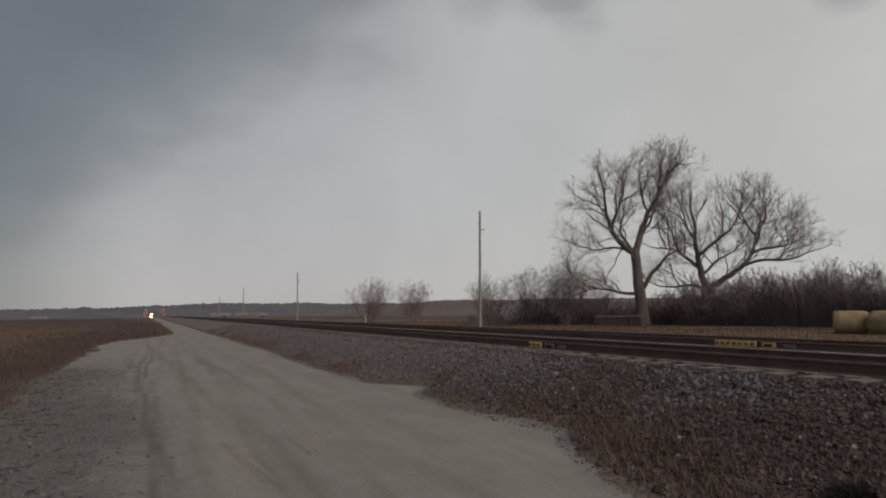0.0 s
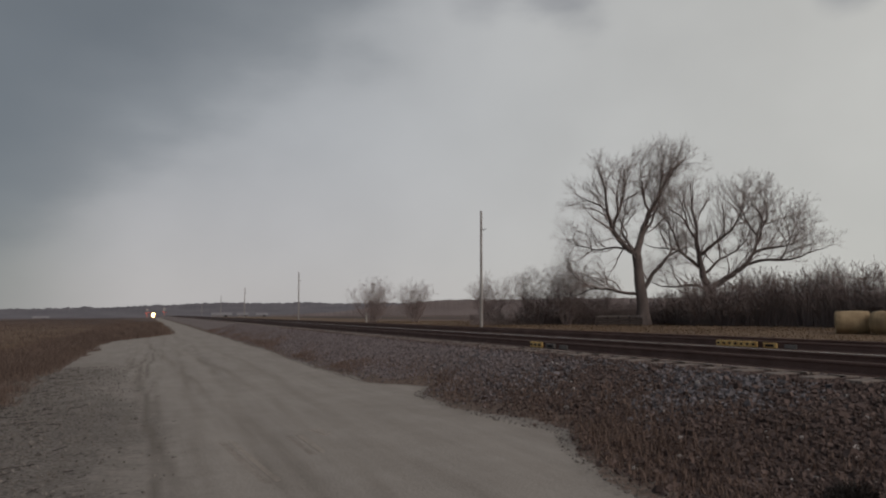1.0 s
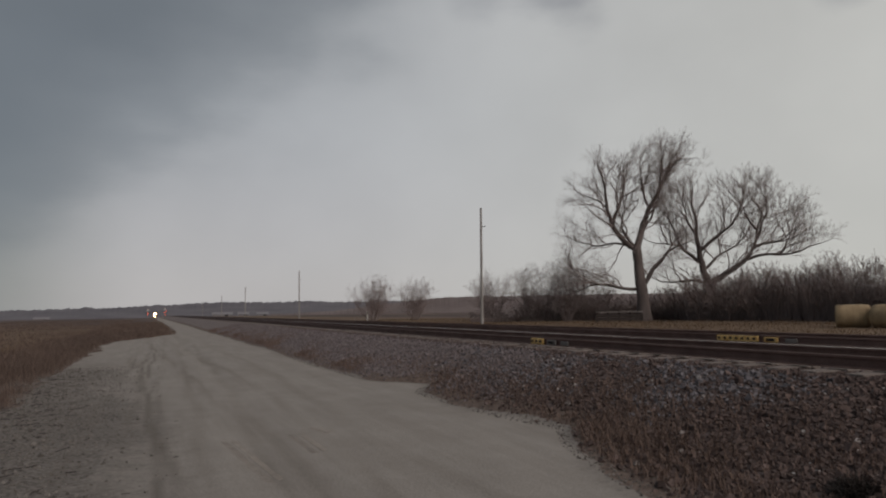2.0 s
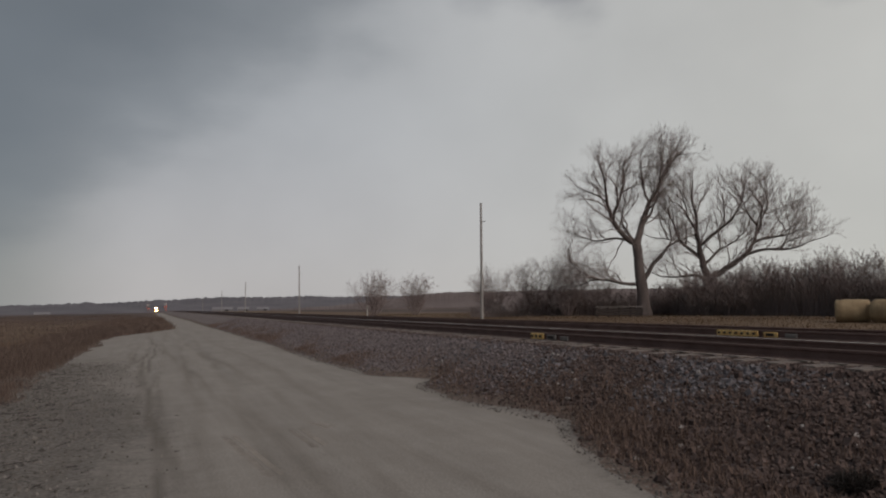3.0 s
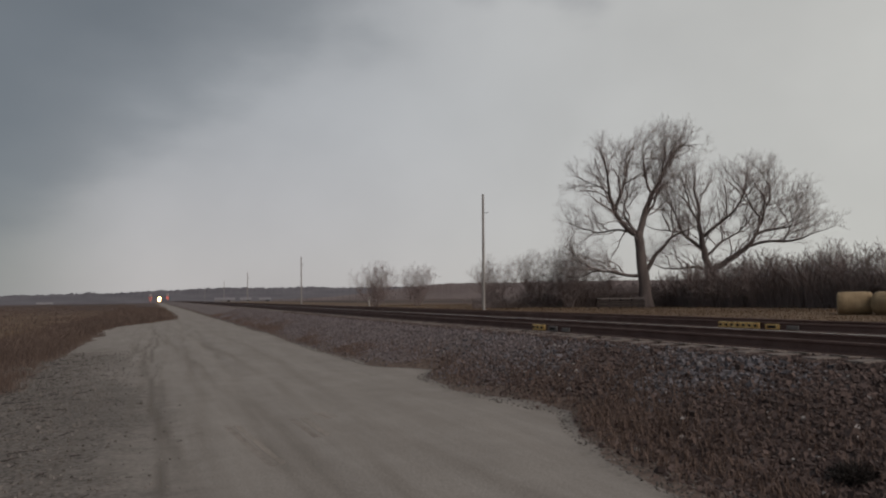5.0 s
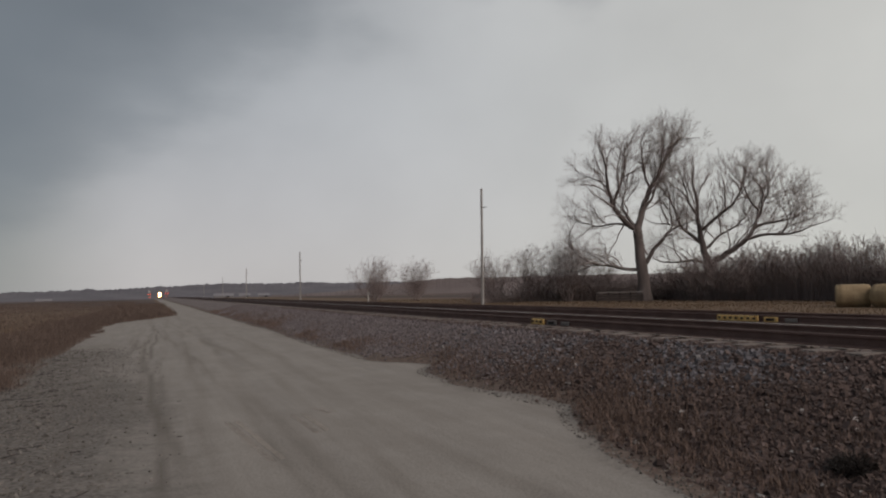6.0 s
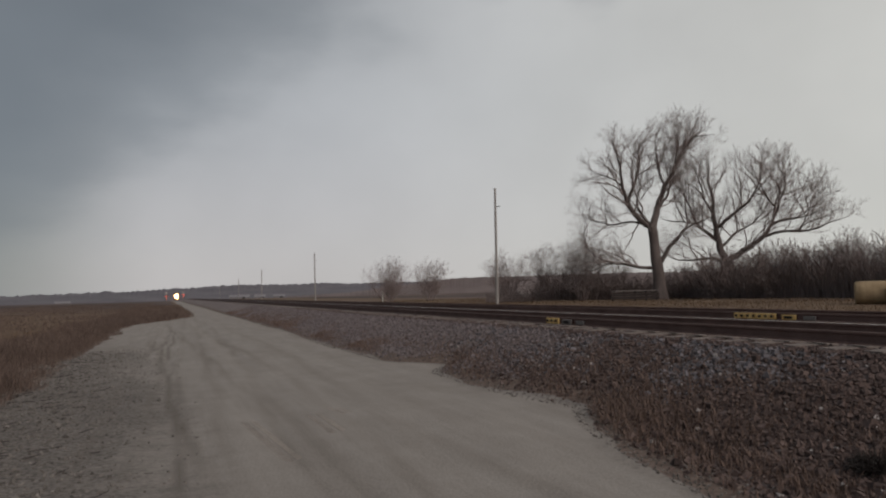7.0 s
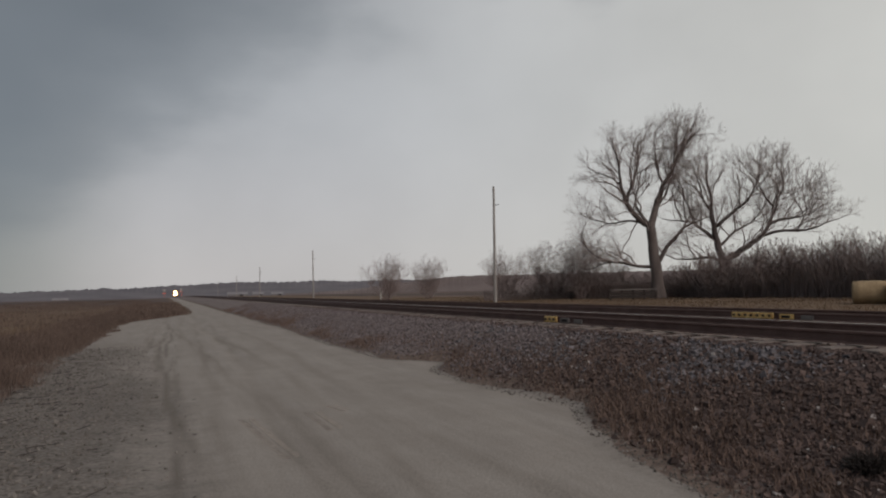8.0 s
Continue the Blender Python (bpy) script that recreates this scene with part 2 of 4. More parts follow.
def box(bm, c, s, bevel=0.0, rot=None):
    r = bmesh.ops.create_cube(bm, size=1.0)
    m = Matrix.Translation(c) @ (rot if rot else Matrix()) @ Matrix.Diagonal((*s, 1))
    bmesh.ops.transform(bm, matrix=m, verts=r["verts"])
    if bevel:
        e = {ed for v in r["verts"] for ed in v.link_edges}
        bmesh.ops.bevel(bm, geom=list(e), offset=bevel, segments=2, affect="EDGES", profile=0.6)
    return bm


def rod(bm, a, b, r1, r2=None, seg=12):
    a, b = Vector(a), Vector(b)
    d = b - a
    m = Matrix.Translation((a + b) / 2) @ d.to_track_quat("Z", "Y").to_matrix().to_4x4()
    bmesh.ops.create_cone(bm, cap_ends=True, segments=seg, radius1=r1, radius2=r1 if r2 is None else r2, depth=d.length, matrix=m)
    return bm


def part(name, bm, mat, parent=None, label="", smooth=False):
    me = bpy.data.meshes.new(name)
    if isinstance(bm, bpy.types.Mesh):
        me = bm
    else:
        bm.to_mesh(me)
        bm.free()
        me.materials.append(mat)
        if smooth:
            me.polygons.foreach_set("use_smooth", [True] * len(me.polygons))
    ob = new(name, me)
    if parent is not None:
        ob.parent = parent
    if label:
        tagged(ob, label)
    return ob


def thing(name, m, label, category, group="", kind=""):
    ob = new(name)
    ob.matrix_basis = m
    return tagged(ob, label, category, group, kind)


def lattice(x, y, seed=0):
    """Smooth value noise in 0..1 on arrays."""
    xi, yi = np.floor(x), np.floor(y)
    u, v = x - xi, y - yi
    u, v = u * u * (3 - 2 * u), v * v * (3 - 2 * v)

    def h(a, b):
        t = np.sin(a * 127.1 + b * 311.7 + seed * 74.7) * 43758.5453
        return t - np.floor(t)

    return (h(xi, yi) * (1 - u) + h(xi + 1, yi) * u) * (1 - v) + (h(xi, yi + 1) * (1 - u) + h(xi + 1, yi + 1) * u) * v


def fbm(x, y, seed=0, octaves=4):
    s, a, t = 0, 0.5, 0
    for o in range(octaves):
        s, t = s + a * lattice(x * 2 ** o, y * 2 ** o, seed + o), t + a
        a *= 0.5
    return s / t


def ss(v, lo, hi):
    t = np.clip((v - lo) / (hi - lo), 0, 1)
    return t * t * (3 - 2 * t)


# ---- the lie of the land ----
TRACK_1, TRACK_2, RAIL_TOP, TIE_TOP = 9.30, 13.60, 1.066, 0.868


def bend(y):
    """How far the line curves to the west, far off."""
    return -1.4e-5 * np.clip(np.asarray(y, float) - 300, 0, 1200) ** 2


def rise(y):
    """The land falls away gently beyond the crossing."""
    return -9.0e-6 * np.clip(np.asarray(y, float) - 300, 0, 700) ** 2


def toe(y):
    """Where the road meets the foot of the ballast."""
    return (4.0 + 1.3 * ss(y, 2.5, 10.5) + 0.40 * np.exp(-((y - 8.7) / 0.9) ** 2) + 0.95 * np.exp(-((y - 15.3) / 1.0) ** 2)
            - 0.28 * np.exp(-((y - 23) / 7) ** 2) - 0.1 * ss(y, 28, 60))


def verge(y):
    """Where the road meets the grass on the west side."""
    return -2.6 + 0.05 * ss(y, 8, 40) + 4.6 * ss(y, 45, 68)


def height(x, y):
    x, y = np.asarray(x, float), np.asarray(y, float)
    u = x - bend(y)
    foot = np.maximum(toe(y), 5.0)
    up = np.clip((u - foot) / (7.85 - foot), 0, 1)
    z = 0.825 * (0.75 * up + 0.25 * up * up * (3 - 2 * up))
    z = z - 0.61 * ss(u, 15.3, 18.3)
    z = z + 0.10 * (fbm(x * 0.8, y * 0.8, 3) - 0.5) * ss(u, foot, foot + 1) * (1 - ss(u, 7.4, 8.0))
    road = (1 - ss(u, foot - 0.6, foot)) * ss(u, -3.0, -2.5)
    z = z + road * (0.05 * (fbm(x * 1.6, y * 0.35, 5) - 0.5) - 0.02 * np.exp(-((u + 0.05) / 0.22) ** 2) - 0.02 * np.exp(-((u - 1.75) / 0.25) ** 2))
    z = z + 0.05 * (fbm(x * 3.1, y * 2.3, 15) - 0.5) * (1 - ss(u, -1.2, 0.1)) * ss(u, -3.2, -2.4) * (1 - ss(y, 18, 34))
    wild = 1 - ss(u, -3.6, -2.7)
    z = z + wild * (0.30 * (fbm(x * 0.3, y * 0.3, 7) - 0.5) - 0.05)
    z = z + ss(u, 19, 30) * 0.35 * (fbm(x * 0.08, y * 0.08, 9) - 0.5)
    return z + rise(y)


def make_ground():
    def geo(a, b, n):
        return np.geomspace(a, b, n)

    xs = np.concatenate([-geo(3500, 34, 24), np.arange(-32, -12, 1.0), np.arange(-12, -4, 0.3), np.arange(-4, 9, 0.1),
                         np.arange(9, 20, 0.35), np.arange(20, 70, 1.2), geo(70, 3500, 24)])
    ys = np.concatenate([-geo(2500, 4, 14), np.arange(-3, 2, 0.5), np.arange(2, 20, 0.12), np.arange(20, 60, 0.35),
                         np.arange(60, 200, 2.0), geo(200, 4200, 44)])
    X, Y = np.meshgrid(xs, ys)
    Z = height(X, Y)
    nx, ny = len(xs), len(ys)
    idx = np.arange(nx * ny).reshape(ny, nx)
    faces = np.stack([idx[:-1, :-1], idx[:-1, 1:], idx[1:, 1:], idx[1:, :-1]], -1).reshape(-1, 4)
    me = bpy.data.meshes.new("ground")
    me.from_pydata(np.stack([X, Y, Z], -1).reshape(-1, 3).tolist(), [], faces.tolist())
    me.polygons.foreach_set("use_smooth", [True] * len(me.polygons))
    me.materials.append(M_GROUND)
    U = X - bend(Y)
    n1, n2 = fbm(X * 0.9, Y * 0.5, 11), fbm(X * 0.25, Y * 0.12, 13)
    T, V = toe(Y) + (n1 - 0.5) * 0.7, verge(Y) + (n1 - 0.5) * 1.3
    road = ss(U, V - 0.25, V + 0.25) * (1 - ss(U, T - 0.25, T + 0.25))
    weed = ss(U, T - 0.3, T + 0.1) * (1 - ss(U, T + 0.7 + 0.8 * n2, T + 1.5 + 0.8 * n2)) * (1 - 0.35 * ss(Y, 40, 70))
    weed = np.maximum(weed, (1 - ss(U, V - 0.1, V + 0.3)) * (1 - ss(-U, 5.0, 7.0)) * (1 - ss(Y, 45, 68)))
    ballast = ss(U, T + 0.1, T + 0.9) * (1 - ss(U, 16.5, 18.0))
    loose = (1 - ss(U, -2.4 + 1.6 * n2, 0.9 + 1.6 * n2)) * (0.45 + 0.75 * fbm(X * 0.7, Y * 0.35, 51)) * (1 - ss(Y, 9, 42)) + 0.4 * ss(U, T - 0.45, T - 0.05)
    rut = 0.0
    for c, w, a in ((-0.75, 0.08, 0.5), (-0.36, 0.05, 0.75), (-0.06, 0.055, 1.0), (0.10, 0.05, 0.8), (0.32, 0.04, 0.5), (0.75, 0.10, 0.45), (1.2, 0.08, 0.5), (1.75, 0.12, 0.55), (2.2, 0.10, 0.45), (3.1, 0.14, 0.3)):
        wob = c + 0.16 * np.sin(Y * 0.21 + c * 5) + 0.05 * np.sin(Y * 0.9 + c * 3)
        rut = rut + a * np.exp(-((U - wob) / w) ** 2) * (0.35 + 0.65 * ss(fbm(X * 0.6, Y * 0.22, 17 + int(c * 10)), 0.35, 0.65)) * (1 - 0.6 * ss(Y, 25, 50))
    rut = np.clip(rut, 0, 0.85)
    plough = np.maximum(ss(Y + 60 * (n2 - 0.5), 60, 190) * (1 - ss(U, 0.2, 2.2)), ss(U, 44, 60))
    # the haze painted on the ballast sets in between 9 and 18 m
    for name, a in (("road", road), ("weed", weed), ("ballast", ballast), ("loose", np.clip(loose, 0, 1)), ("rut", rut), ("far_haze", 0.85 * ss(Y + 8 * (n2 - 0.5), 9, 18)), ("plough", plough)):
        at = me.attributes.new(name, "FLOAT", "POINT")
        at.data.foreach_set("value", np.ascontiguousarray(a.reshape(-1), dtype=np.float32))
    tagged(new("ground", me), "pale gravel road, dark ballast bank and dry winter fields", "ground", kind="structure")


make_ground()


# ---- far hills ----
def make_hills(name, a0, a1, R0, el_of, rough, mat, label):
    az = np.radians(np.linspace(a0, a1, 2400))
    deg = np.degrees(az)
    R = R0 * (1 + 0.04 * np.sin(az * 5))
    swell = R * el_of(deg) + 1.75
    jag = rough * (1.5 * (fbm(deg * 0.35, deg * 0, 21) - 0.5) + 1.2 * (fbm(deg * 6.0, deg * 0 + 4, 23, 4) - 0.5))
    v, f = [], []
    prof = ((-0.17, 0.0), (-0.12, 0.28), (-0.06, 0.62), (-0.016, 0.86), (0, 1.0), (0.04, 0.9), (0.3, 0.7))
    for a, r, c, g in zip(az, R, swell, jag):
        for k, (dr, h) in enumerate(prof):
            w = r * (1 + dr + 0.004 * math.sin(a * 70 + k * 2.1))
            v.append((w * math.sin(a), w * math.cos(a), -7 + h * (c + 7) + (g if k == 4 else 0.5 * g if k == 3 else 0)))
    n = len(prof)
    for i in range(len(az) - 1):
        for k in range(n - 1):
            f.append((i * n + k, (i + 1) * n + k, (i + 1) * n + k + 1, i * n + k + 1))
    me = bpy.data.meshes.new(name)
    me.from_pydata(v, [], f)
    me.materials.append(mat)
    me.polygons.foreach_set("use_smooth", [True] * len(f))
    tagged(new(name, me), label, "hills", kind="structure")


make_hills("backdrop_hills", -75, 88, 1500, lambda d: 0.0055 + 0.0092 * ss(d, -16, 8), 4.0, M_HILL, "low wooded ridge with grey-purple winter haze painted into its colour")
make_hills("backdrop_slope", 9, 88, 420, lambda d: -0.002 + 0.0205 * ss(d, 10, 25), 0.7, M_SLOPE, "gentle brown slope of dry scrub beyond the field")


# ---- railway ----
def rail_profile():
    half = [(0.070, 0.0), (0.070, 0.012), (0.012, 0.030), (0.009, 0.120), (0.036, 0.134), (0.036, 0.160), (0.030, 0.170)]
    return half + [(-a, b) for a, b in reversed(half)]


def rail_mesh(name, x, head):
    ys = np.concatenate([np.arange(-40, 300, 20.0), np.arange(300, 1300, 40.0)])
    pr = rail_profile()
    n = len(pr)
    me = bpy.data.meshes.new(name)
    v, f, mi = [], [], []
    for y in ys:
        bx, bz = float(bend(y)), float(rise(y)) + RAIL_TOP - 0.170
        v += [(x + bx + a, y, bz + b) for a, b in pr]
    for i in range(len(ys) - 1):
        for k in range(n):
            k2 = (k + 1) % n
            f.append((i * n + k, i * n + k2, (i + 1) * n + k2, (i + 1) * n + k))
            mi.append(1 if k == 6 else 0)
    me.from_pydata(v, [], f)
    me.materials.append(M_RUST)
    me.materials.append(head)
    me.polygons.foreach_set("material_index", mi)
    bm = bmesh.new()
    bm.from_mesh(me)
    bmesh.ops.recalc_face_normals(bm, faces=bm.faces)
    bm.to_mesh(me)
    bm.free()
    return me


def tie_mesh():
    bm = bmesh.new()
    box(bm, (0, 0, -0.11), (2.6, 0.25, 0.22), 0.018)
    me = bpy.data.meshes.new("tie")
    bm.to_mesh(me)
    bm.free()
    me.materials.append(M_TIE)
    return me


def make_track(name, cx, near, heads, label):
    track = tagged(new(name), label, "railway track", kind="structure")
    for s, head in zip((-1, 1), heads):
        part("rail", rail_mesh("rail", cx + s * 0.7535, head), None, track, "rusty rail with a bright worn head" if head == M_STEEL else "")
    me = tie_mesh()
    rng = random.Random(int(cx * 10))
    for i in range(near):
        t = new("tie", me)
        t.parent = track
        t.matrix_basis = pose(cx + rng.uniform(-0.035, 0.035), 1.0 + 0.61 * i, TIE_TOP + rng.uniform(-0.012, 0.008), rng.uniform(-0.8, 0.8), rng.uniform(-0.3, 0.3), rng.uniform(-0.9, 0.9))
    far = Build()
    for i in range(near, 700):
        y = 1.0 + 0.61 * i
        x0, z0 = cx + float(bend(y)), float(rise(y))
        b = len(far.v)
        for dz in (TIE_TOP - 0.2, TIE_TOP):
            far.v += [Vector((x0 - 1.3, y - 0.12, z0 + dz)), Vector((x0 + 1.3, y - 0.12, z0 + dz)), Vector((x0 + 1.3, y + 0.12, z0 + dz)), Vector((x0 - 1.3, y + 0.12, z0 + dz))]
        for q in ((0, 1, 5, 4), (1, 2, 6, 5), (2, 3, 7, 6), (3, 0, 4, 7), (4, 5, 6, 7)):
            far.f.append(tuple(b + k for k in q))
            far.mi.append(0)
    tagged(part("far_ties", far.mesh("far_ties", [M_TIE], False), None, track), kind="stuff")
    return track


track_1 = make_track("railway_track_1", TRACK_1, 180, (M_DULL, M_STEEL), "near railway track with rusty rails on pale concrete ties")
track_2 = make_track("railway_track_2", TRACK_2, 120, (M_DULL, M_DULL), "second railway track with rusty rails on concrete ties")


def rail_joint(cx, y0, length, plate, label):
    """A painted joint bar bolted to the web of a rail, on the side towards the road."""
    j = thing("rail_joint", pose(cx, y0, RAIL_TOP - 0.17), label, "rail joint", "painted rail joints")
    bm = bmesh.new()
    box(bm, (-0.055, length / 2, 0.080), (0.045, length, 0.135), 0.012)
    part("joint_bar", bm, M_YELLOW, j)
    n = max(3, int(length / 0.16))
    for i in range(n):
        bm = bmesh.new()
        y = length * (i + 0.5) / n
        rod(bm, (-0.075, y, 0.083), (-0.115, y, 0.083), 0.030, 0.026, 6)
        part("bolt", bm, M_BOLT, j)
    bm = bmesh.new()
    box(bm, (-0.05, -0.35, 0.070), (0.05, 0.36, 0.115), 0.012)
    part("end_plate", bm, plate, j, "worn plate with a dark slot")
    bm = bmesh.new()
    box(bm, (-0.082, -0.35, 0.072), (0.016, 0.22, 0.06), 0.004)
    part("plate_slot", bm, M_BOLT, j, "dark slot")
    bm = bmesh.new()
    box(bm, (-0.05, -0.88, 0.065), (0.045, 0.30, 0.09), 0.012)
    part("tail_plate", bm, M_GREY, j, "worn grey plate")
    return j


rail_joint(TRACK_2 - 0.7535, 11.62, 1.22, M_YELLOW, "yellow-painted rail joint bar with dark bolts on rusty rail")
rail_joint(TRACK_1 - 0.7535, 13.90, 0.54, M_GREY, "short yellow-painted rail joint bar on rusty rail")


# ---- scattered stones and grass ----
def place(name, verts, faces, mat, label, category):
    me = bpy.data.meshes.new(name)
    me.from_pydata(verts.reshape(-1, 3).tolist(), [], faces.tolist())
    me.materials.append(mat)
    return tagged(new(name, me), label, category, kind="stuff")


def stones(name, rng, x, y, size, mat, label, category):
    """Angular broken stones, each a skewed block of its own."""
    n = len(x)
    cube = np.array([[-1, -1, -1], [1, -1, -1], [1, 1, -1], [-1, 1, -1], [-1, -1, 1], [1, -1, 1], [1, 1, 1], [-1, 1, 1]], float) * 0.62
    v = cube[None] * (1 + rng.uniform(-0.38, 0.38, (n, 8, 3)))
    v = v * (size[:, None] * rng.uniform(0.72, 1.2, (n, 3)))[:, None, :]
    q = rng.normal(size=(n, 4))
    q /= np.linalg.norm(q, axis=1)[:, None]
    w, a, b, c = q.T
    Rm = np.stack([1 - 2 * (b * b + c * c), 2 * (a * b - c * w), 2 * (a * c + b * w), 2 * (a * b + c * w), 1 - 2 * (a * a + c * c), 2 * (b * c - a * w),
                   2 * (a * c - b * w), 2 * (b * c + a * w), 1 - 2 * (a * a + b * b)], -1).reshape(n, 3, 3)
    v = np.einsum("nij,nkj->nki", Rm, v)
    v += np.stack([x, y, height(x, y) + size * 0.22], -1)[:, None, :]
    quads = np.array([[0, 3, 2, 1], [4, 5, 6, 7], [0, 1, 5, 4], [1, 2, 6, 5], [2, 3, 7, 6], [3, 0, 4, 7]])
    f = (quads[None] + 8 * np.arange(n)[:, None, None]).reshape(-1, 4)
    return place(name, v, f, mat, label, category)


def blades(name, rng, x, y, tall, mat, label, category, wide=0.006):
    """Dry bent stalks: each a narrow strip of three joints."""
    n = len(x)
    a = rng.uniform(0, 2 * math.pi, n)
    lean = rng.uniform(0.05, 0.75, n) * tall
    side = np.stack([np.cos(a), np.sin(a), 0 * a], -1)
    b = a + rng.uniform(0.6, 2.5, n)
    tip = np.stack([np.cos(b) * lean, np.sin(b) * lean, tall], -1)
    root = np.stack([x, y, height(x, y) - 0.02], -1)
    w = (wide * rng.uniform(0.6, 1.6, n))[:, None]
    mid = root + tip * np.array([0.32, 0.32, 0.58])
    v = np.stack([root - side * w, root + side * w, mid - side * w * 0.8, mid + side * w * 0.8, root + tip], 1)
    o = 5 * np.arange(n)[:, None]
    f4 = np.array([[0, 1, 3, 2]]) + o
    f3 = np.array([[2, 3, 4]]) + o
    me = bpy.data.meshes.new(name)
    me.from_pydata(v.reshape(-1, 3).tolist(), [], f4.tolist() + f3.tolist())
    me.materials.append(mat)
    return tagged(new(name, me), label, category, kind="stuff")


def scatter_all():
    rng = np.random.default_rng(4)

    def spread(n, x0, x1, y0, y1, p=1.0):
        return rng.uniform(x0, x1, n), y0 + (y1 - y0) * rng.uniform(0, 1, n) ** p

    # ballast
    x, y = spread(60000, 4.4, 7.94, 1.5, 70, 2.4)
    keep = x > toe(y) + 0.35 * rng.uniform(0.0, 2.8, len(x))
    x, y = x[keep], y[keep]
    # stones farther off take the paler colour that stands for haze
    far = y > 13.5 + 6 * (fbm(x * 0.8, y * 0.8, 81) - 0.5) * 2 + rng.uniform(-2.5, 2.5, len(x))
    size = rng.uniform(0.016, 0.034, len(x)) * (1 + 0.9 * rng.uniform(0, 1, len(x)) ** 6)
    size = np.minimum(size, 0.020 + 0.25 * np.clip(7.98 - x, 0, 1))
    brown = fbm(x * 0.55, y * 0.4, 83) + 0.35 * (1 - ss(x - toe(y), 0.3, 1.6)) + 0.20 * (1 - ss(y, 4.5, 8.0)) + rng.uniform(-0.16, 0.16, len(x)) > 0.62
    pale = (rng.uniform(0, 1, len(x)) > 0.991) & ~far
    for pick, mat, label in ((far & ~pale, M_HAZED, "grey ballast stones heaped along the track, distance haze painted into their colour"),
                             (~far & ~pale & ~brown, M_STONE, "angular dark blue-grey ballast stones heaped along the track"),
                             (~far & ~pale & brown, M_BROWN, "angular dark brown ballast stones on the bank"),
                             (pale, M_PALE, "few pale limestone pieces among dark ballast")):
        stones("ballast_stones", rng, x[pick], y[pick], size[pick], mat, label, "ballast")
    # the haze-pale stone colour again, to lift the ground between the rails
    x, y = spread(6000, 8.0, 12.4, 3, 50, 1.6)
    stones("ballast_stones", rng, x, y, rng.uniform(0.02, 0.042, len(x)), M_HAZED, "ballast stones between the concrete ties, haze painted into their colour", "ballast")
    x, y = spread(13000, 7.78, 8.5, 3, 46, 1.7)
    gap = np.abs((y - 1.0 + 0.305) % 0.61 - 0.305)
    keep = (gap > 0.16) | (x < 7.95)
    x, y = x[keep], y[keep]
    stones("ballast_stones", rng, x, y, rng.uniform(0.024, 0.042, len(x)), M_BROWN, "dark ballast stones packed between the tie ends", "ballast")
    # loose stones at the road's edges
    x, y = spread(15000, -3.4, 0.3, 3.5, 26, 1.7)
    keep = rng.uniform(0, 1, len(x)) < 0.04 + 0.96 * ss(-x, 0.0, 2.0)
    x, y = x[keep], y[keep]
    stones("road_gravel", rng, x, y, rng.uniform(0.007, 0.021, len(x)) * (1 + 1.0 * (rng.uniform(0, 1, len(x)) > 0.96)), M_PEBBLE, "loose pale gravel scattered on the road edge", "gravel")
    y = 3 + 24 * rng.uniform(0, 1, 2400) ** 1.5
    x = toe(y) + np.abs(rng.normal(0.0, 0.30, len(y))) - 0.12
    stones("road_gravel", rng, x, y, rng.uniform(0.006, 0.018, len(x)), M_PEBBLE, "loose gravel at the foot of the ballast bank", "gravel")
    # thin dark strips at the road's edge, in place of ruts and grass shadows
    n = 340
    y = 5 + 20 * rng.uniform(0, 1, n) ** 1.3
    x = verge(y) + rng.gamma(1.4, 0.42, n) - 0.1
    a = rng.normal(0.25, 0.5, n)
    ln, w = rng.uniform(0.03, 0.22, n), rng.uniform(0.004, 0.011, n)
    dx, dy = np.cos(a) * ln, np.sin(a) * ln
    z = height(x, y) + 0.012
    lift = rng.uniform(0.0, 0.03, n)
    quad = np.stack([np.stack([x, y, z], -1), np.stack([x - np.sin(a) * w, y + np.cos(a) * w, z + w], -1),
                     np.stack([x + dx - np.sin(a) * w, y + dy + np.cos(a) * w, height(x + dx, y + dy) + 0.012 + lift + w], -1), np.stack([x + dx, y + dy, height(x + dx, y + dy) + 0.012 + lift], -1)], 1)
    place("rut_shadow_strips", quad, np.arange(4 * n).reshape(n, 4), M_BRUSHWOOD, "thin dark strips standing for ruts and grass shadows on the road edge", "plant litter")
    # tall dry grass on the west verge
    x, y = spread(130000, -6.8, -2.0, 7, 66, 1.6)
    d = verge(y) - x + 0.9 * (fbm(x * 0.9, y * 0.5, 11) - 0.5)
    clump = fbm(x * 0.6, y * 0.4, 31)
    keep = (d > rng.uniform(-0.10, 0.4, len(x))) & (d < 2.6 + 2.6 * clump) & (clump > 0.12 + 0.12 * ss(d, 0.9, 1.6) + 0.33 * rng.uniform(0, 1, len(x)))
    x, y, d, clump = x[keep], y[keep], d[keep], clump[keep]
    blades("dry_grass", rng, x, y, (0.06 + 0.95 * clump) * (0.42 + 0.58 * ss(d, 0, 0.9)) * rng.uniform(0.3, 1.1, len(x)), M_GRASS, "tall dry reddish-brown grass along the road", "grass", 0.0045)
    x, y = spread(56000, -5.5, 2.6, 50, 150, 1.3)
    keep = x < verge(y) + 0.3 - rng.gamma(1.5, 0.55, len(x))
    x, y = x[keep], y[keep]
    blades("dry_grass", rng, x, y, rng.uniform(0.10, 0.62, len(x)) * (0.25 + 1.1 * fbm(x * 0.8, y * 0.3, 61)), M_GRASS, "tall dry brown grass where the road narrows", "grass", 0.012)
    x, y = spread(90000, -40, -4.2, 12, 260, 1.5)
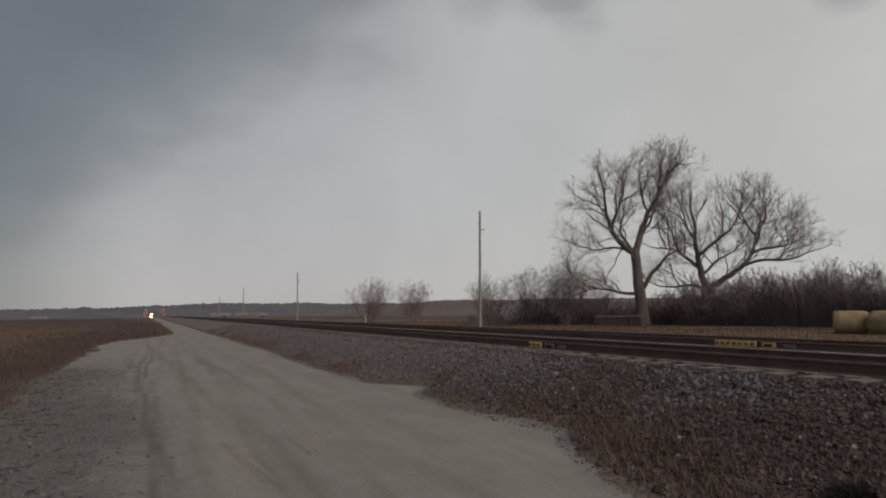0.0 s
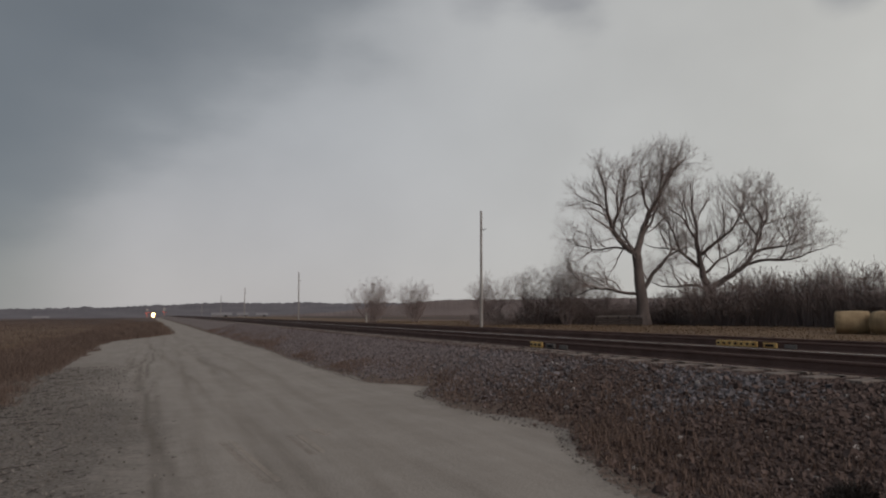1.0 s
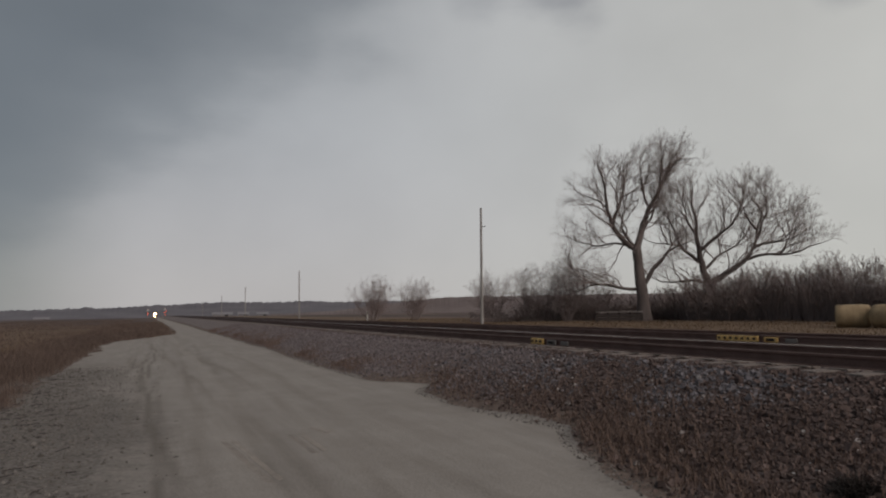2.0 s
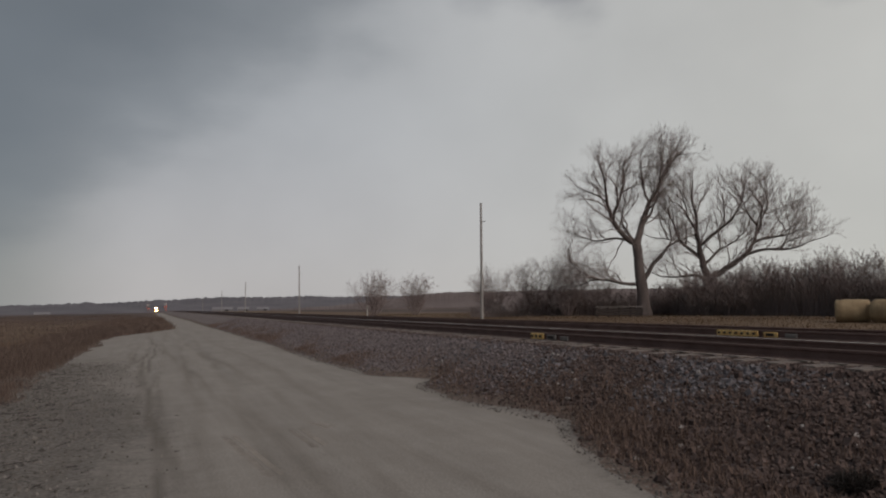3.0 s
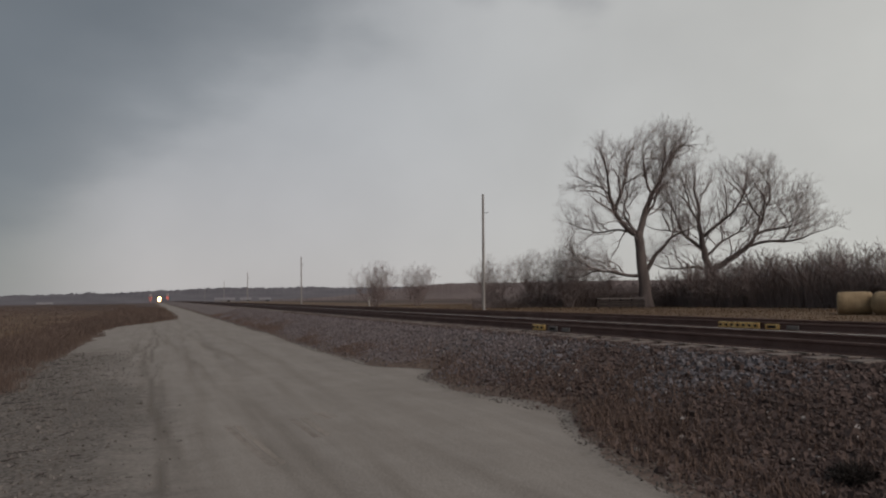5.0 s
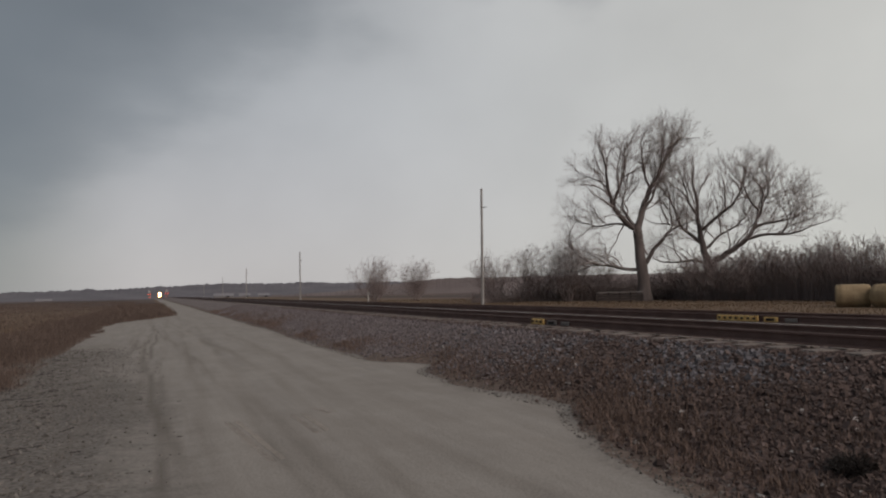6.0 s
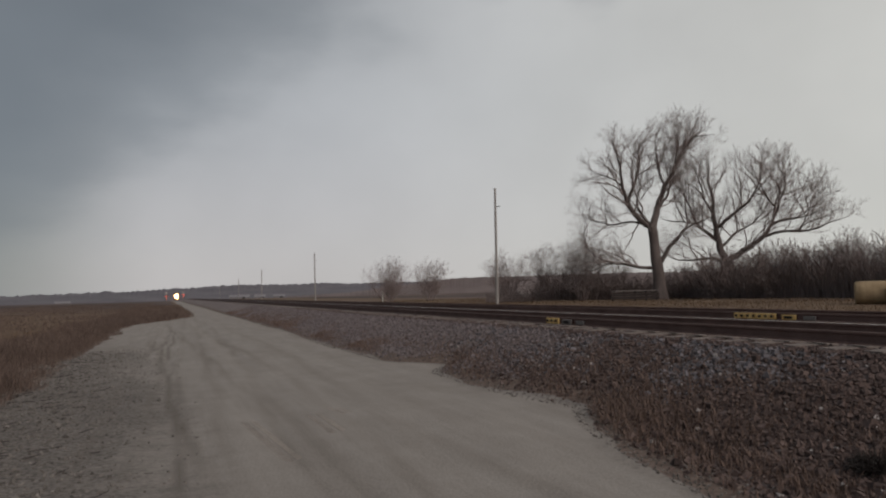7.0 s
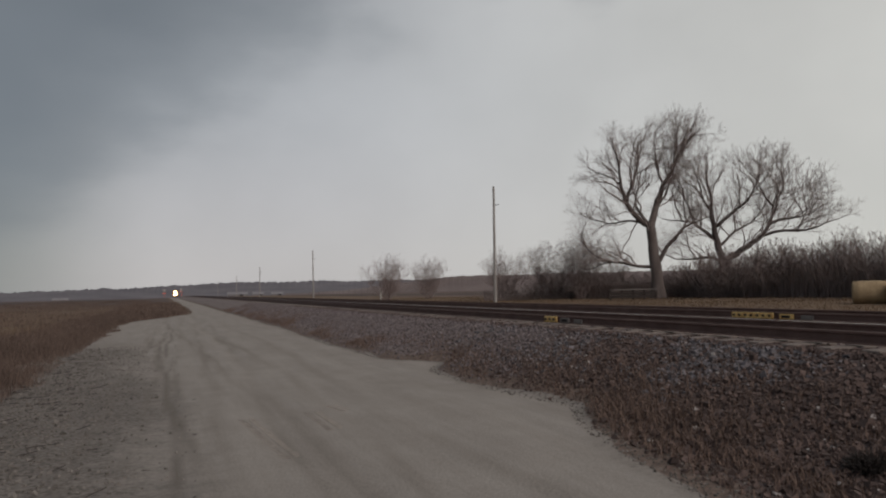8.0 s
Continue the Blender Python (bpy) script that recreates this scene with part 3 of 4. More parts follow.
    keep = fbm(x * 0.25, y * 0.12, 91) > 0.30 + 0.3 * rng.uniform(0, 1, len(x))
    x, y = x[keep], y[keep]
    tan = ss(x, -11, -7) * (1 - ss(x, -5.2, -4.4)) * ss(y, 20, 26) * (1 - ss(y, 38, 50)) > rng.uniform(0.1, 0.9, len(x))
    blades("field_grass", rng, x[~tan], y[~tan], rng.uniform(0.06, 0.34, int((~tan).sum())), M_GRASS, "short brown winter grass of the field", "grass", 0.014)
    blades("field_grass", rng, x[tan], y[tan], rng.uniform(0.08, 0.34, int(tan.sum())), M_TAN, "patch of paler tan grass in the field", "grass", 0.014)
    # low weeds at the foot of the ballast
    y = 2.5 + 70 * rng.uniform(0, 1, 44000) ** 2.1
    off = rng.gamma(2.0, 0.30 + 0.22 * (1 - ss(y, 5, 9)), len(y))
    x = toe(y) + off + 0.12
    pat = fbm(x * 0.9, y * 0.45, 37)
    keep = (pat > 0.42 + 0.22 * rng.uniform(0, 1, len(x))) & (x < 7.4)
    x, y, pat = x[keep], y[keep], pat[keep]
    blades("low_weeds", rng, x, y, rng.uniform(0.03, 0.15, len(x)) * (0.2 + 1.5 * pat), M_RED, "low reddish-brown dead weeds among stones", "weeds", 0.005)
    # the strip of field beyond the tracks
    x, y = spread(52000, 17.3, 62, 14, 110, 1.1)
    blades("field_grass", rng, x, y, rng.uniform(0.05, 0.16, len(x)) + 0.28 * rng.uniform(0, 1, len(x)) * fbm(x * 0.5, y * 0.5, 95) ** 2, M_TAN, "tan dry grass of the field beyond the tracks", "grass", 0.014)


scatter_all()


def tyre_print(x0, y0, x1, y1, wide):
    """Damp lug marks pressed up by a tyre, in two slanted rows along a line on the road."""
    way = np.array((x1 - x0, y1 - y0))
    length = float(np.linalg.norm(way))
    way, rng = way / length, np.random.default_rng(int(x0 * 100))
    n = int(length / 0.085)
    verts = []
    for k in range(n):
        for row in (-1, 1):
            c = np.array((x0, y0)) + way * (k + 0.5 * (row > 0)) * 0.085 + np.array((way[1], -way[0])) * row * wide * 0.27
            a = math.atan2(way[1], way[0]) + row * 1.0 + rng.normal(0, 0.12)
            ax, sd = np.array((math.cos(a), math.sin(a))) * wide * 0.2, np.array((-math.sin(a), math.cos(a))) * 0.017
            z = float(height(*c))
            verts += [(*(c - ax - sd), z - 0.006), (*(c + ax - sd), z - 0.006), (*(c + ax + sd), z - 0.006), (*(c - ax + sd), z - 0.006),
                      (*(c - ax * 0.9), z + 0.006 + 0.006 * rng.random()), (*(c + ax * 0.9), z + 0.006 + 0.006 * rng.random())]
    quads = np.array([[0, 1, 5, 4], [2, 3, 4, 5]])
    faces = (quads[None] + 6 * np.arange(len(verts) // 6)[:, None, None]).reshape(-1, 4)
    place("tyre_print", np.array(verts), faces, M_DAMP, "lug marks of a tyre in the pale gravel road", "tyre print")


tyre_print(1.03, 9.96, 1.25, 7.41, 0.24)
tyre_print(1.98, 10.1, 2.01, 8.6, 0.26)
tyre_print(2.35, 10.56, 2.47, 9.96, 0.24)


# ---- trees ----
RIGHT, AWAY = Vector((0.77, -0.64, 0)), Vector((0.64, 0.77, 0))


def arc(start, leans, depth, length, n, rng, wobble=0.10):
    """A limb that bends through three leans (degrees from upright, positive to the south-east)."""
    a0, a1, a2 = leans
    pts, p, w = [start.copy()], start.copy(), 0.0
    for i in range(n):
        t = (i + 0.5) / n
        w = w * 0.6 + rng.uniform(-wobble, wobble)
        a = radians(a0 + (a1 - a0) * 2 * t if t < 0.5 else a1 + (a2 - a1) * (2 * t - 1)) + w
        d = RIGHT * math.sin(a) + Vector((0, 0, math.cos(a))) + AWAY * (depth * (1 - 0.4 * t) + rng.uniform(-wobble, wobble))
        p = p + d.normalized() * (length / n)
        pts.append(p.copy())
    return pts


def along(pts, f):
    k = min(f, 0.999) * (len(pts) - 1)
    i = int(k)
    return pts[i].lerp(pts[i + 1], k - i), (pts[i + 1] - pts[i]).normalized()


def sprout(b, pts, r0, level, rng, spacing, reach, tip, heart=None, domes=(), fill=None, bend_by=0.19, lift=0.05):
    """Side branches, each smaller than its bearer, down to fine twigs; they fan outwards into the free parts of the crown."""
    length = sum((pts[i + 1] - pts[i]).length for i in range(len(pts) - 1))
    n = max(2, int(length / spacing[level]))
    cell = (1.6, 1.0, 0.6, 0.4)[level]
    for i in range(n + 1):
        f = min(1.0, 0.16 + 0.84 * (i + rng.random()) / n)
        p, d = along(pts, f)
        best = None
        for _ in range(6 if fill is not None and level < 3 else 1):
            side = Vector((rng.gauss(0, 1), rng.gauss(0, 1), rng.gauss(0, 1)))
            side = (side - d * side.dot(d)).normalized()
            a = radians(rng.uniform(34, 76) * (1 - 0.35 * f))
            way = d * math.cos(a) + side * math.sin(a) + Vector((0, 0, lift))
            if heart is not None:
                way += (p - heart).normalized() * (0.14, 0.30, 0.38, 0.42)[level]
            way.normalize()
            ln = reach[level] * rng.uniform(0.55, 1.15) * (1.15 - 0.45 * f)
            end = p + way * ln
            key = (level, round(end.x / cell), round(end.y / cell), round(end.z / cell))
            score = 0 if fill is None else fill.get(key, 0)
            if domes and level < 2:
                u, deep = end.dot(RIGHT), end.dot(AWAY)
                out = min(((u - c) / w) ** 2 + (deep / (w * 1.15 + 0.8)) ** 2 + ((end.z - z) / h) ** 2 for c, z, w, h in domes)
                if out > 1:
                    score, ln = score + 8 * (out - 1) + 1, ln / min(4.0, out)
            if best is None or score < best[0]:
                best = (score, way, ln, key)
        _, way, ln, key = best
        if fill is not None:
            fill[key] = fill.get(key, 0) + 1
        seg = (6, 4, 3, 2)[level]
        q, here = [p], p
        for k in range(seg):
            way = (way + Vector((rng.gauss(0, bend_by), rng.gauss(0, bend_by), rng.gauss(0.03, bend_by)))).normalized()
            here = here + way * (ln / seg)
            q.append(here)
        rr = max(tip, min(r0 * (1 - 0.70 * f), ln * (0.022, 0.017, 0.012, 0.010)[level]))
        b.tube(q, [max(tip * 0.6, rr * (1 - 0.75 * k / seg)) for k in range(seg + 1)], 4 if level == 0 else 3, tip=True)
        if level + 1 < len(spacing):
            sprout(b, q, rr, level + 1, rng, spacing, reach, tip, heart, domes, fill, bend_by, lift)


def big_tree(name, at, trunk, limbs, domes, heart, label, seed):
    """trunk: length, leans, radius; limbs: bearer, place on it, three leans, depth, length, radius; domes: the crown's outline
    in ovals (place to the right, height, half width, half height); heart: where the crown fans out from."""
    rng = random.Random(seed)
    t = thing(name, pose(*at), label, "tree", "bare trees by the field")
    tb, cb = Build(), Build()
    length, leans, r = trunk
    stem = arc(Vector((0, 0, -0.3)), leans, 0.0, length + 0.3, 9, rng, 0.05)
    rad = [r * (1.5 if k == 0 else 1.15 if k == 1 else 1.0 - 0.34 * k / 9) * rng.uniform(0.96, 1.05) for k in range(10)]
    tb.tube(stem, rad, 12)
    part("trunk", tb.mesh("trunk", [M_BARK]), None, t)
    made, fill = [stem], {}
    middle = RIGHT * heart[0] + Vector((0, 0, heart[1]))
    for bearer, f, leans, dep, ln, lr in limbs:
        p, _ = along(made[bearer], f)
        pts = arc(p, leans, dep, ln, 14, rng, 0.24)
        lb = Build()
        lb.tube(pts, [max(0.018, lr * (1 - 0.93 * k / 14)) for k in range(15)], 8)
        part("limb", lb.mesh("limb", [M_BARK]), None, t)
        made.append(pts)
        sprout(cb, pts, lr, 0, rng, (0.70, 0.50, 0.36, 0.28), (4.5, 2.1, 1.1, 0.6), 0.0082, middle, domes, fill)
    part("crown", cb.mesh("crown", [M_TWIG]), None, t, "dense bare twigs")
    return t


def make_big_trees():
    big_tree("cottonwood_tree", (51.15, 62.1, 0.15), (8.6, (3, -4, -8), 0.74), [
        (0, 0.93, (4, 24, 14), 0.05, 11.8, 0.44), (1, 0.80, (35, 60, 85), -0.1, 4.4, 0.13), (0, 0.95, (-66, -12, -14), -0.1, 11.6, 0.34),
        (3, 0.33, (22, 4, -12), 0.15, 8.6, 0.22), (1, 0.22, (42, 24, 8), 0.3, 7.2, 0.18), (0, 0.95, (-74, -98, -62), 0.1, 8.2, 0.17),
        (0, 0.44, (-80, -94, -20), -0.1, 9.2, 0.22), (0, 0.47, (46, 44, 66), 0.1, 8.6, 0.30), (1, 0.45, (-14, -4, 10), 0.3, 6.6, 0.16),
        (3, 0.52, (-52, -66, -50), 0.2, 4.6, 0.12), (0, 0.96, (-34, -4, 6), 0.5, 8.0, 0.22), (1, 0.60, (4, 24, 30), -0.3, 4.8, 0.12),
        (7, 0.50, (-84, -100, -70), 0.1, 4.2, 0.10)],
        [(-1.6, 13.4, 6.0, 5.0), (2.6, 17.2, 2.9, 3.6), (-6.2, 11.2, 3.0, 3.8), (2.3, 9.0, 2.8, 3.6), (-7.2, 6.0, 2.6, 2.0), (-3.4, 17.0, 2.7, 2.3), (4.8, 19.4, 1.4, 0.8)],
        (-1.0, 8.5), "large bare cottonwood tree with spreading limbs beside the field", 3)
    big_tree("oak_tree", (58.6, 59.2, 0.15), (4.2, (0, -3, -3), 0.62), [
        (0, 0.96, (-18, -6, 8), 0.05, 12.0, 0.44), (1, 0.22, (-62, -20, -36), 0.2, 8.6, 0.24), (1, 0.34, (48, 30, 10), -0.3, 9.2, 0.22),
        (0, 0.96, (60, 50, 2), 0.0, 10.4, 0.40), (4, 0.72, (34, 12, -12), 0.2, 7.0, 0.17), (4, 0.60, (58, 84, 70), 0.2, 6.8, 0.18),
        (4, 0.46, (76, 92, 50), -0.2, 9.0, 0.19), (0, 0.95, (-68, -88, -58), 0.1, 7.4, 0.20), (1, 0.14, (40, 54, 30), 0.3, 7.4, 0.18),
        (1, 0.50, (-32, -12, -28), -0.2, 6.4, 0.15), (4, 0.82, (-36, -14, 4), 0.1, 5.4, 0.12), (2, 0.35, (-72, -88, -40), 0.1, 5.0, 0.12),
        (7, 0.40, (48, 20, 60), 0.2, 5.2, 0.10)],
        [(-1.4, 12.0, 4.1, 4.8), (5.4, 12.0, 4.8, 4.1), (2.0, 11.0, 3.8, 4.9), (-4.0, 7.8, 2.9, 3.0), (8.6, 9.6, 2.7, 2.9), (3.4, 6.4, 2.6, 1.4), (-3.6, 14.0, 2.6, 2.4)],
        (1.5, 6.0), "broad bare oak tree forking low above the brush", 8)


make_big_trees()


def shrub(b, seed, radius, tall, stems, tip=0.010, levels=3):
    """A many-stemmed shrub: straight shoots fan up from one root into a feathery rounded crown."""
    rng = random.Random(seed)
    for k in range(stems):
        a, q = rng.uniform(0, 2 * math.pi), math.sqrt((k + rng.random()) / stems)
        out = Vector((math.cos(a), math.sin(a), 0))
        h = tall * rng.uniform(0.72, 0.92) * math.sqrt(1 - 0.50 * q * q)
        pts = []
        for m in range(7):
            u = m / 6
            pts.append(out * (radius * q * (0.16 + 0.80 * u ** 0.8)) + Vector((rng.gauss(0, 0.05), rng.gauss(0, 0.05), h * u - 0.15 * (m == 0))))
        r = 0.0062 * tall
        b.tube(pts, [max(tip, r * (1 - 0.85 * m / 6)) for m in range(7)], 4, tip=True)
        sprout(b, pts, r, 0, rng, (0.085 * tall, 0.06 * tall, 0.055 * tall)[:levels], (0.31 * tall, 0.15 * tall, 0.08 * tall)[:levels], tip, None, (), None, 0.13, 0.08)


def bush(at, radius, tall, shoots, label, seed):
    t = thing("bare_bush", pose(at[0], at[1], float(height(*at))), label, "bush", "bare bushes beyond the tracks")
    twigs = Build()
    shrub(twigs, seed, radius, tall, shoots)
    part("crown", twigs.mesh("crown", [M_BRUSH]), None, t, "dense fine twigs")
    return t


def polar(az, dist):
    return dist * math.sin(radians(az)), dist * math.cos(radians(az))


def make_brush():
    bush(polar(17.3, 108), 3.5, 6.7, 27, "round bare bush with upright grey branches", 41)
    bush(polar(20.75, 108), 2.6, 6.2, 22, "smaller bare bush with upright branches", 42)
    bush(polar(27.3, 90), 3.2, 6.2, 25, "bare bush behind the utility pole", 43)
    bush(polar(30.9, 86), 3.6, 6.5, 27, "dense bare bush with reddish twigs", 44)
    bush(polar(33.4, 84), 3.2, 7.6, 25, "tall bare bush merging into the thicket", 45)
    bush(polar(35.6, 86), 2.8, 6.0, 22, "bare bush in the shade of a cottonwood", 46)
    bush(polar(52.9, 73), 1.9, 5.9, 27, "dense bushy tree rising above the thicket", 51)
    # a belt of thicket behind the field, taller and nearer towards the south-east
    kinds = []
    for k in range(5):
        b = Build()
        shrub(b, 60 + k, 2.4, 4.2, 7, 0.016, 2)
        kinds.append((np.array([tuple(v) for v in b.v]), b.f))
    rng = random.Random(77)
    verts, faces, total = [], [], 0
    for i in range(100):
        az = 25.5 + 40.5 * (i + rng.uniform(-0.4, 0.4)) / 75 if i < 76 else rng.uniform(29, 50)
        near = float(ss(az, 40, 44))
        dist = 86 * (1 - near) + (77.5 - 0.72 * (az - 42)) * near + rng.uniform(-1.0, 5.0)
        x, y = polar(az, dist)
        tall = 1.6 + 1.5 * float(ss(az, 28, 33)) + 0.9 * near + 1.3 * float(ss(az, 45, 52)) + 0.9 * float(ss(az, 40, 43)) * (1 - float(ss(az, 47, 51))) + rng.uniform(-0.4, 0.5)
        v, f = kinds[rng.randrange(5)]
        a, sc = rng.uniform(0, 6.28), tall / 4.2
        rot = np.array(((math.cos(a), -math.sin(a), 0), (math.sin(a), math.cos(a), 0), (0, 0, 1)))
        verts.append((v * np.array((max(sc, 0.8), max(sc, 0.8), sc))) @ rot.T + np.array((x, y, float(height(x, y)))))
        faces += [tuple(q + total for q in face) for face in f]
        total += len(v)
    me = bpy.data.meshes.new("thicket")
    me.from_pydata(np.vstack(verts).tolist(), [], faces)
    me.materials.append(M_STALK)
    tagged(new("thicket", me), "dark tangled belt of bare winter brush behind the field", "thicket", kind="stuff")
    # rank undergrowth between the stems
    r2 = np.random.default_rng(19)
    az = 25.5 + 40.5 * r2.uniform(0, 1, 60000)
    near = ss(az, 40, 44)
    dist = 86 * (1 - near) + (77.5 - 0.72 * (az - 42)) * near + r2.uniform(-1.0, 6.0, len(az))
    ux, uy = dist * np.sin(np.radians(az)), dist * np.cos(np.radians(az))
    tall = (0.7 + 1.3 * ss(az, 29, 33) + 2.0 * near) * r2.uniform(0.3, 1.0, len(az)) * (0.5 + 0.9 * fbm(az * 1.5, dist * 0.2, 71))
    blades("undergrowth", r2, ux, uy, tall, M_STALK, "dense dead stalks filling the thicket", "undergrowth", 0.016)


make_brush()


def dead_shrub(x, y, radius, tall):
    """A low black tangle of dead stalks among the stones."""
    t = thing("dead_shrub", pose(x, y, float(height(x, y))), "low blackened tangle of dead weeds on the ballast foot", "dead shrub")
    rng, b = random.Random(5), Build()
    for _ in range(420):
        a, q = rng.uniform(0, 2 * math.pi), math.sqrt(rng.random())
        p = Vector((math.cos(a) * q * radius, math.sin(a) * q * radius, -0.03))
        pts, d = [p], Vector((math.cos(a) * 0.7 * q, math.sin(a) * 0.7 * q, 0.8))
        for _k in range(4):
            d = (d + Vector((rng.gauss(0, 0.5), rng.gauss(0, 0.5), rng.gauss(-0.05, 0.35)))).normalized()
            p = p + d * (tall * (1.1 - 0.6 * q) * 0.34)
            pts.append(p)
        b.tube(pts, [0.007, 0.006, 0.005, 0.004, 0.002], 3)
    part("tangle", b.mesh("tangle", [M_BOLT]), None, t)


dead_shrub(5.56, 4.10, 0.16, 0.17)


# ---- things beyond the tracks ----
def utility_pole(x, y, top, lean):
    t = thing("utility_pole", pose(x, y, float(height(x, y)), 0, lean, 0), "weathered grey wooden utility pole without wires beside the track", "utility pole", "row of poles")
    h = top - float(height(x, y))
    bm = bmesh.new()
    rod(bm, (0, 0, -0.4), (0, 0, h), 0.100, 0.068, 14)
    part("pole", bm, M_POLE, t)
    bm = bmesh.new()
    rod(bm, (0, 0, h), (0, 0, h + 0.05), 0.075, 0.05, 10)
    part("pole_cap", bm, M_GREY, t)
    bm = bmesh.new()
    rod(bm, (0.05, -0.06, h - 1.15), (0.30, -0.06, h - 1.10), 0.025, 0.02, 8)
    part("bracket", bm, M_BOLT, t)
    return t


for px, py, ptop, plean in ((19.0, 38.3, 8.08, 0.6), (19.0, 95.1, 7.45, -0.3), (19.0, 154.0, 7.4, 0.2), (19.0, 207.6, 6.75, 0.0), (19.0, 286.0, 6.5, 0.3)):
    utility_pole(px, py, ptop, plean)


def hay_bale(x, y, turn, length):
    t = thing("hay_bale", pose(x, y, float(height(x, y)), 0, 0, turn), "round tan hay bale lying on the dry field", "hay bale", "hay bales")
    rng = random.Random(int(x * 7))
    bm = bmesh.new()
    R, n = 0.78, 40
    rows = [(-0.5, 0.0), (-0.5, 0.55), (-0.485, 0.88), (-0.45, 0.97), (-0.25, 1.0), (0, 0.99), (0.25, 1.0), (0.45, 0.97), (0.485, 0.88), (0.5, 0.55), (0.5, 0.0)]
    rings = []
    for u, rr in rows:
        ring = []
        for k in range(n):
            a = 2 * math.pi * k / n
            q = R * rr * (1 + rng.uniform(-0.018, 0.018))
            zz = max(-0.70, math.sin(a) * q)
            ring.append(bm.verts.new((u * length + rng.uniform(-0.012, 0.012), math.cos(a) * q, 0.70 + zz)))
        rings.append(ring)
    for a, b in zip(rings, rings[1:]):
        for k in range(n):
            bm.faces.new((a[k], a[(k + 1) % n], b[(k + 1) % n], b[k]))
    bmesh.ops.remove_doubles(bm, verts=bm.verts, dist=0.02)
    bmesh.ops.recalc_face_normals(bm, faces=bm.faces)
    part("bale", bm, M_HAY, t, smooth=True)
    for u in (-0.36, -0.18, 0.0, 0.18, 0.36):
        b = Build()
        b.tube([Vector((u * length, math.cos(2 * math.pi * k / 32) * 0.785, 0.70 + max(-0.69, math.sin(2 * math.pi * k / 32) * 0.785))) for k in range(33)], [0.004] * 33, 4)
        part("twine", b.mesh("twine", [M_TAN]), None, t)
    return t


hay_bale(41.95, 30.45, -52, 2.0)
hay_bale(42.35, 28.35, -84, 1.7)


def plank_fence():
    """A low plank rail on posts in front of the thicket."""
    t = thing("plank_fence", pose(46.4, 60.3, float(height(46.4, 60.3)), 0, 0, -14), "low weathered plank fence in front of the brush", "fence")
    for z, mat in ((0.35, M_BRUSHWOOD), (0.70, M_BRUSHWOOD), (1.10, M_GREY)):
        bm = bmesh.new()
        box(bm, (0, 0, z), (5.4, 0.05, 0.30 if z < 1 else 0.08), 0.01)
        part("plank", bm, mat, t)
    for i in range(5):
        bm = bmesh.new()
        box(bm, (-2.5 + 1.25 * i, 0.09, 0.5), (0.12, 0.12, 1.25), 0.015)
        part("post", bm, M_BRUSHWOOD, t)


plank_fence()


def marker_post(x, y, tall):
    t = thing("marker_post", pose(x, y, float(height(x, y))), "small pale marker post beside the track", "marker post")
    bm = bmesh.new()
    box(bm, (0, 0, tall / 2 - 0.1), (0.06, 0.06, tall + 0.2), 0.008)
    part("post", bm, M_WHITE, t)
    bm = bmesh.new()
    box(bm, (0, -0.045, tall - 0.14), (0.20, 0.02, 0.22), 0.005)
    part("plate", bm, M_GREY, t)


marker_post(17.0, 56.2, 1.3)


def farm_shed(az, dist, wide, tall):
    x, y = dist * math.sin(radians(az)), dist * math.cos(radians(az))
    t = thing("farm_shed", pose(x, y, float(height(x, y)), 0, 0, -az), "long low pale farm shed far across the fields", "shed", "far farm sheds")
    bm = bmesh.new()
    box(bm, (0, 0, tall * 0.2), (wide, 9, tall * 0.42), 0.05)
    part("wall", bm, M_BARN, t)
    bm = bmesh.new()
    for s in (-1, 1):
        box(bm, (0, s * 2.35, tall * 0.70), (wide + 0.6, 5.1, 0.15), 0.02, Matrix.Rotation(-s * math.atan2(tall * 0.58, 4.7), 4, "X"))
    part("roof", bm, M_BARN, t, "pale sheet-metal roof")
    bm = bmesh.new()
    box(bm, (wide * 0.2, -4.54, tall * 0.19), (2.4, 0.12, tall * 0.36), 0.02)
    part("door", bm, M_BLACK, t)


farm_shed(5.3, 560, 15, 3.2)
farm_shed(6.9, 600, 9, 3.4)
farm_shed(8.4, 580, 9, 3.0)
farm_shed(-7.2, 900, 16, 4.0)


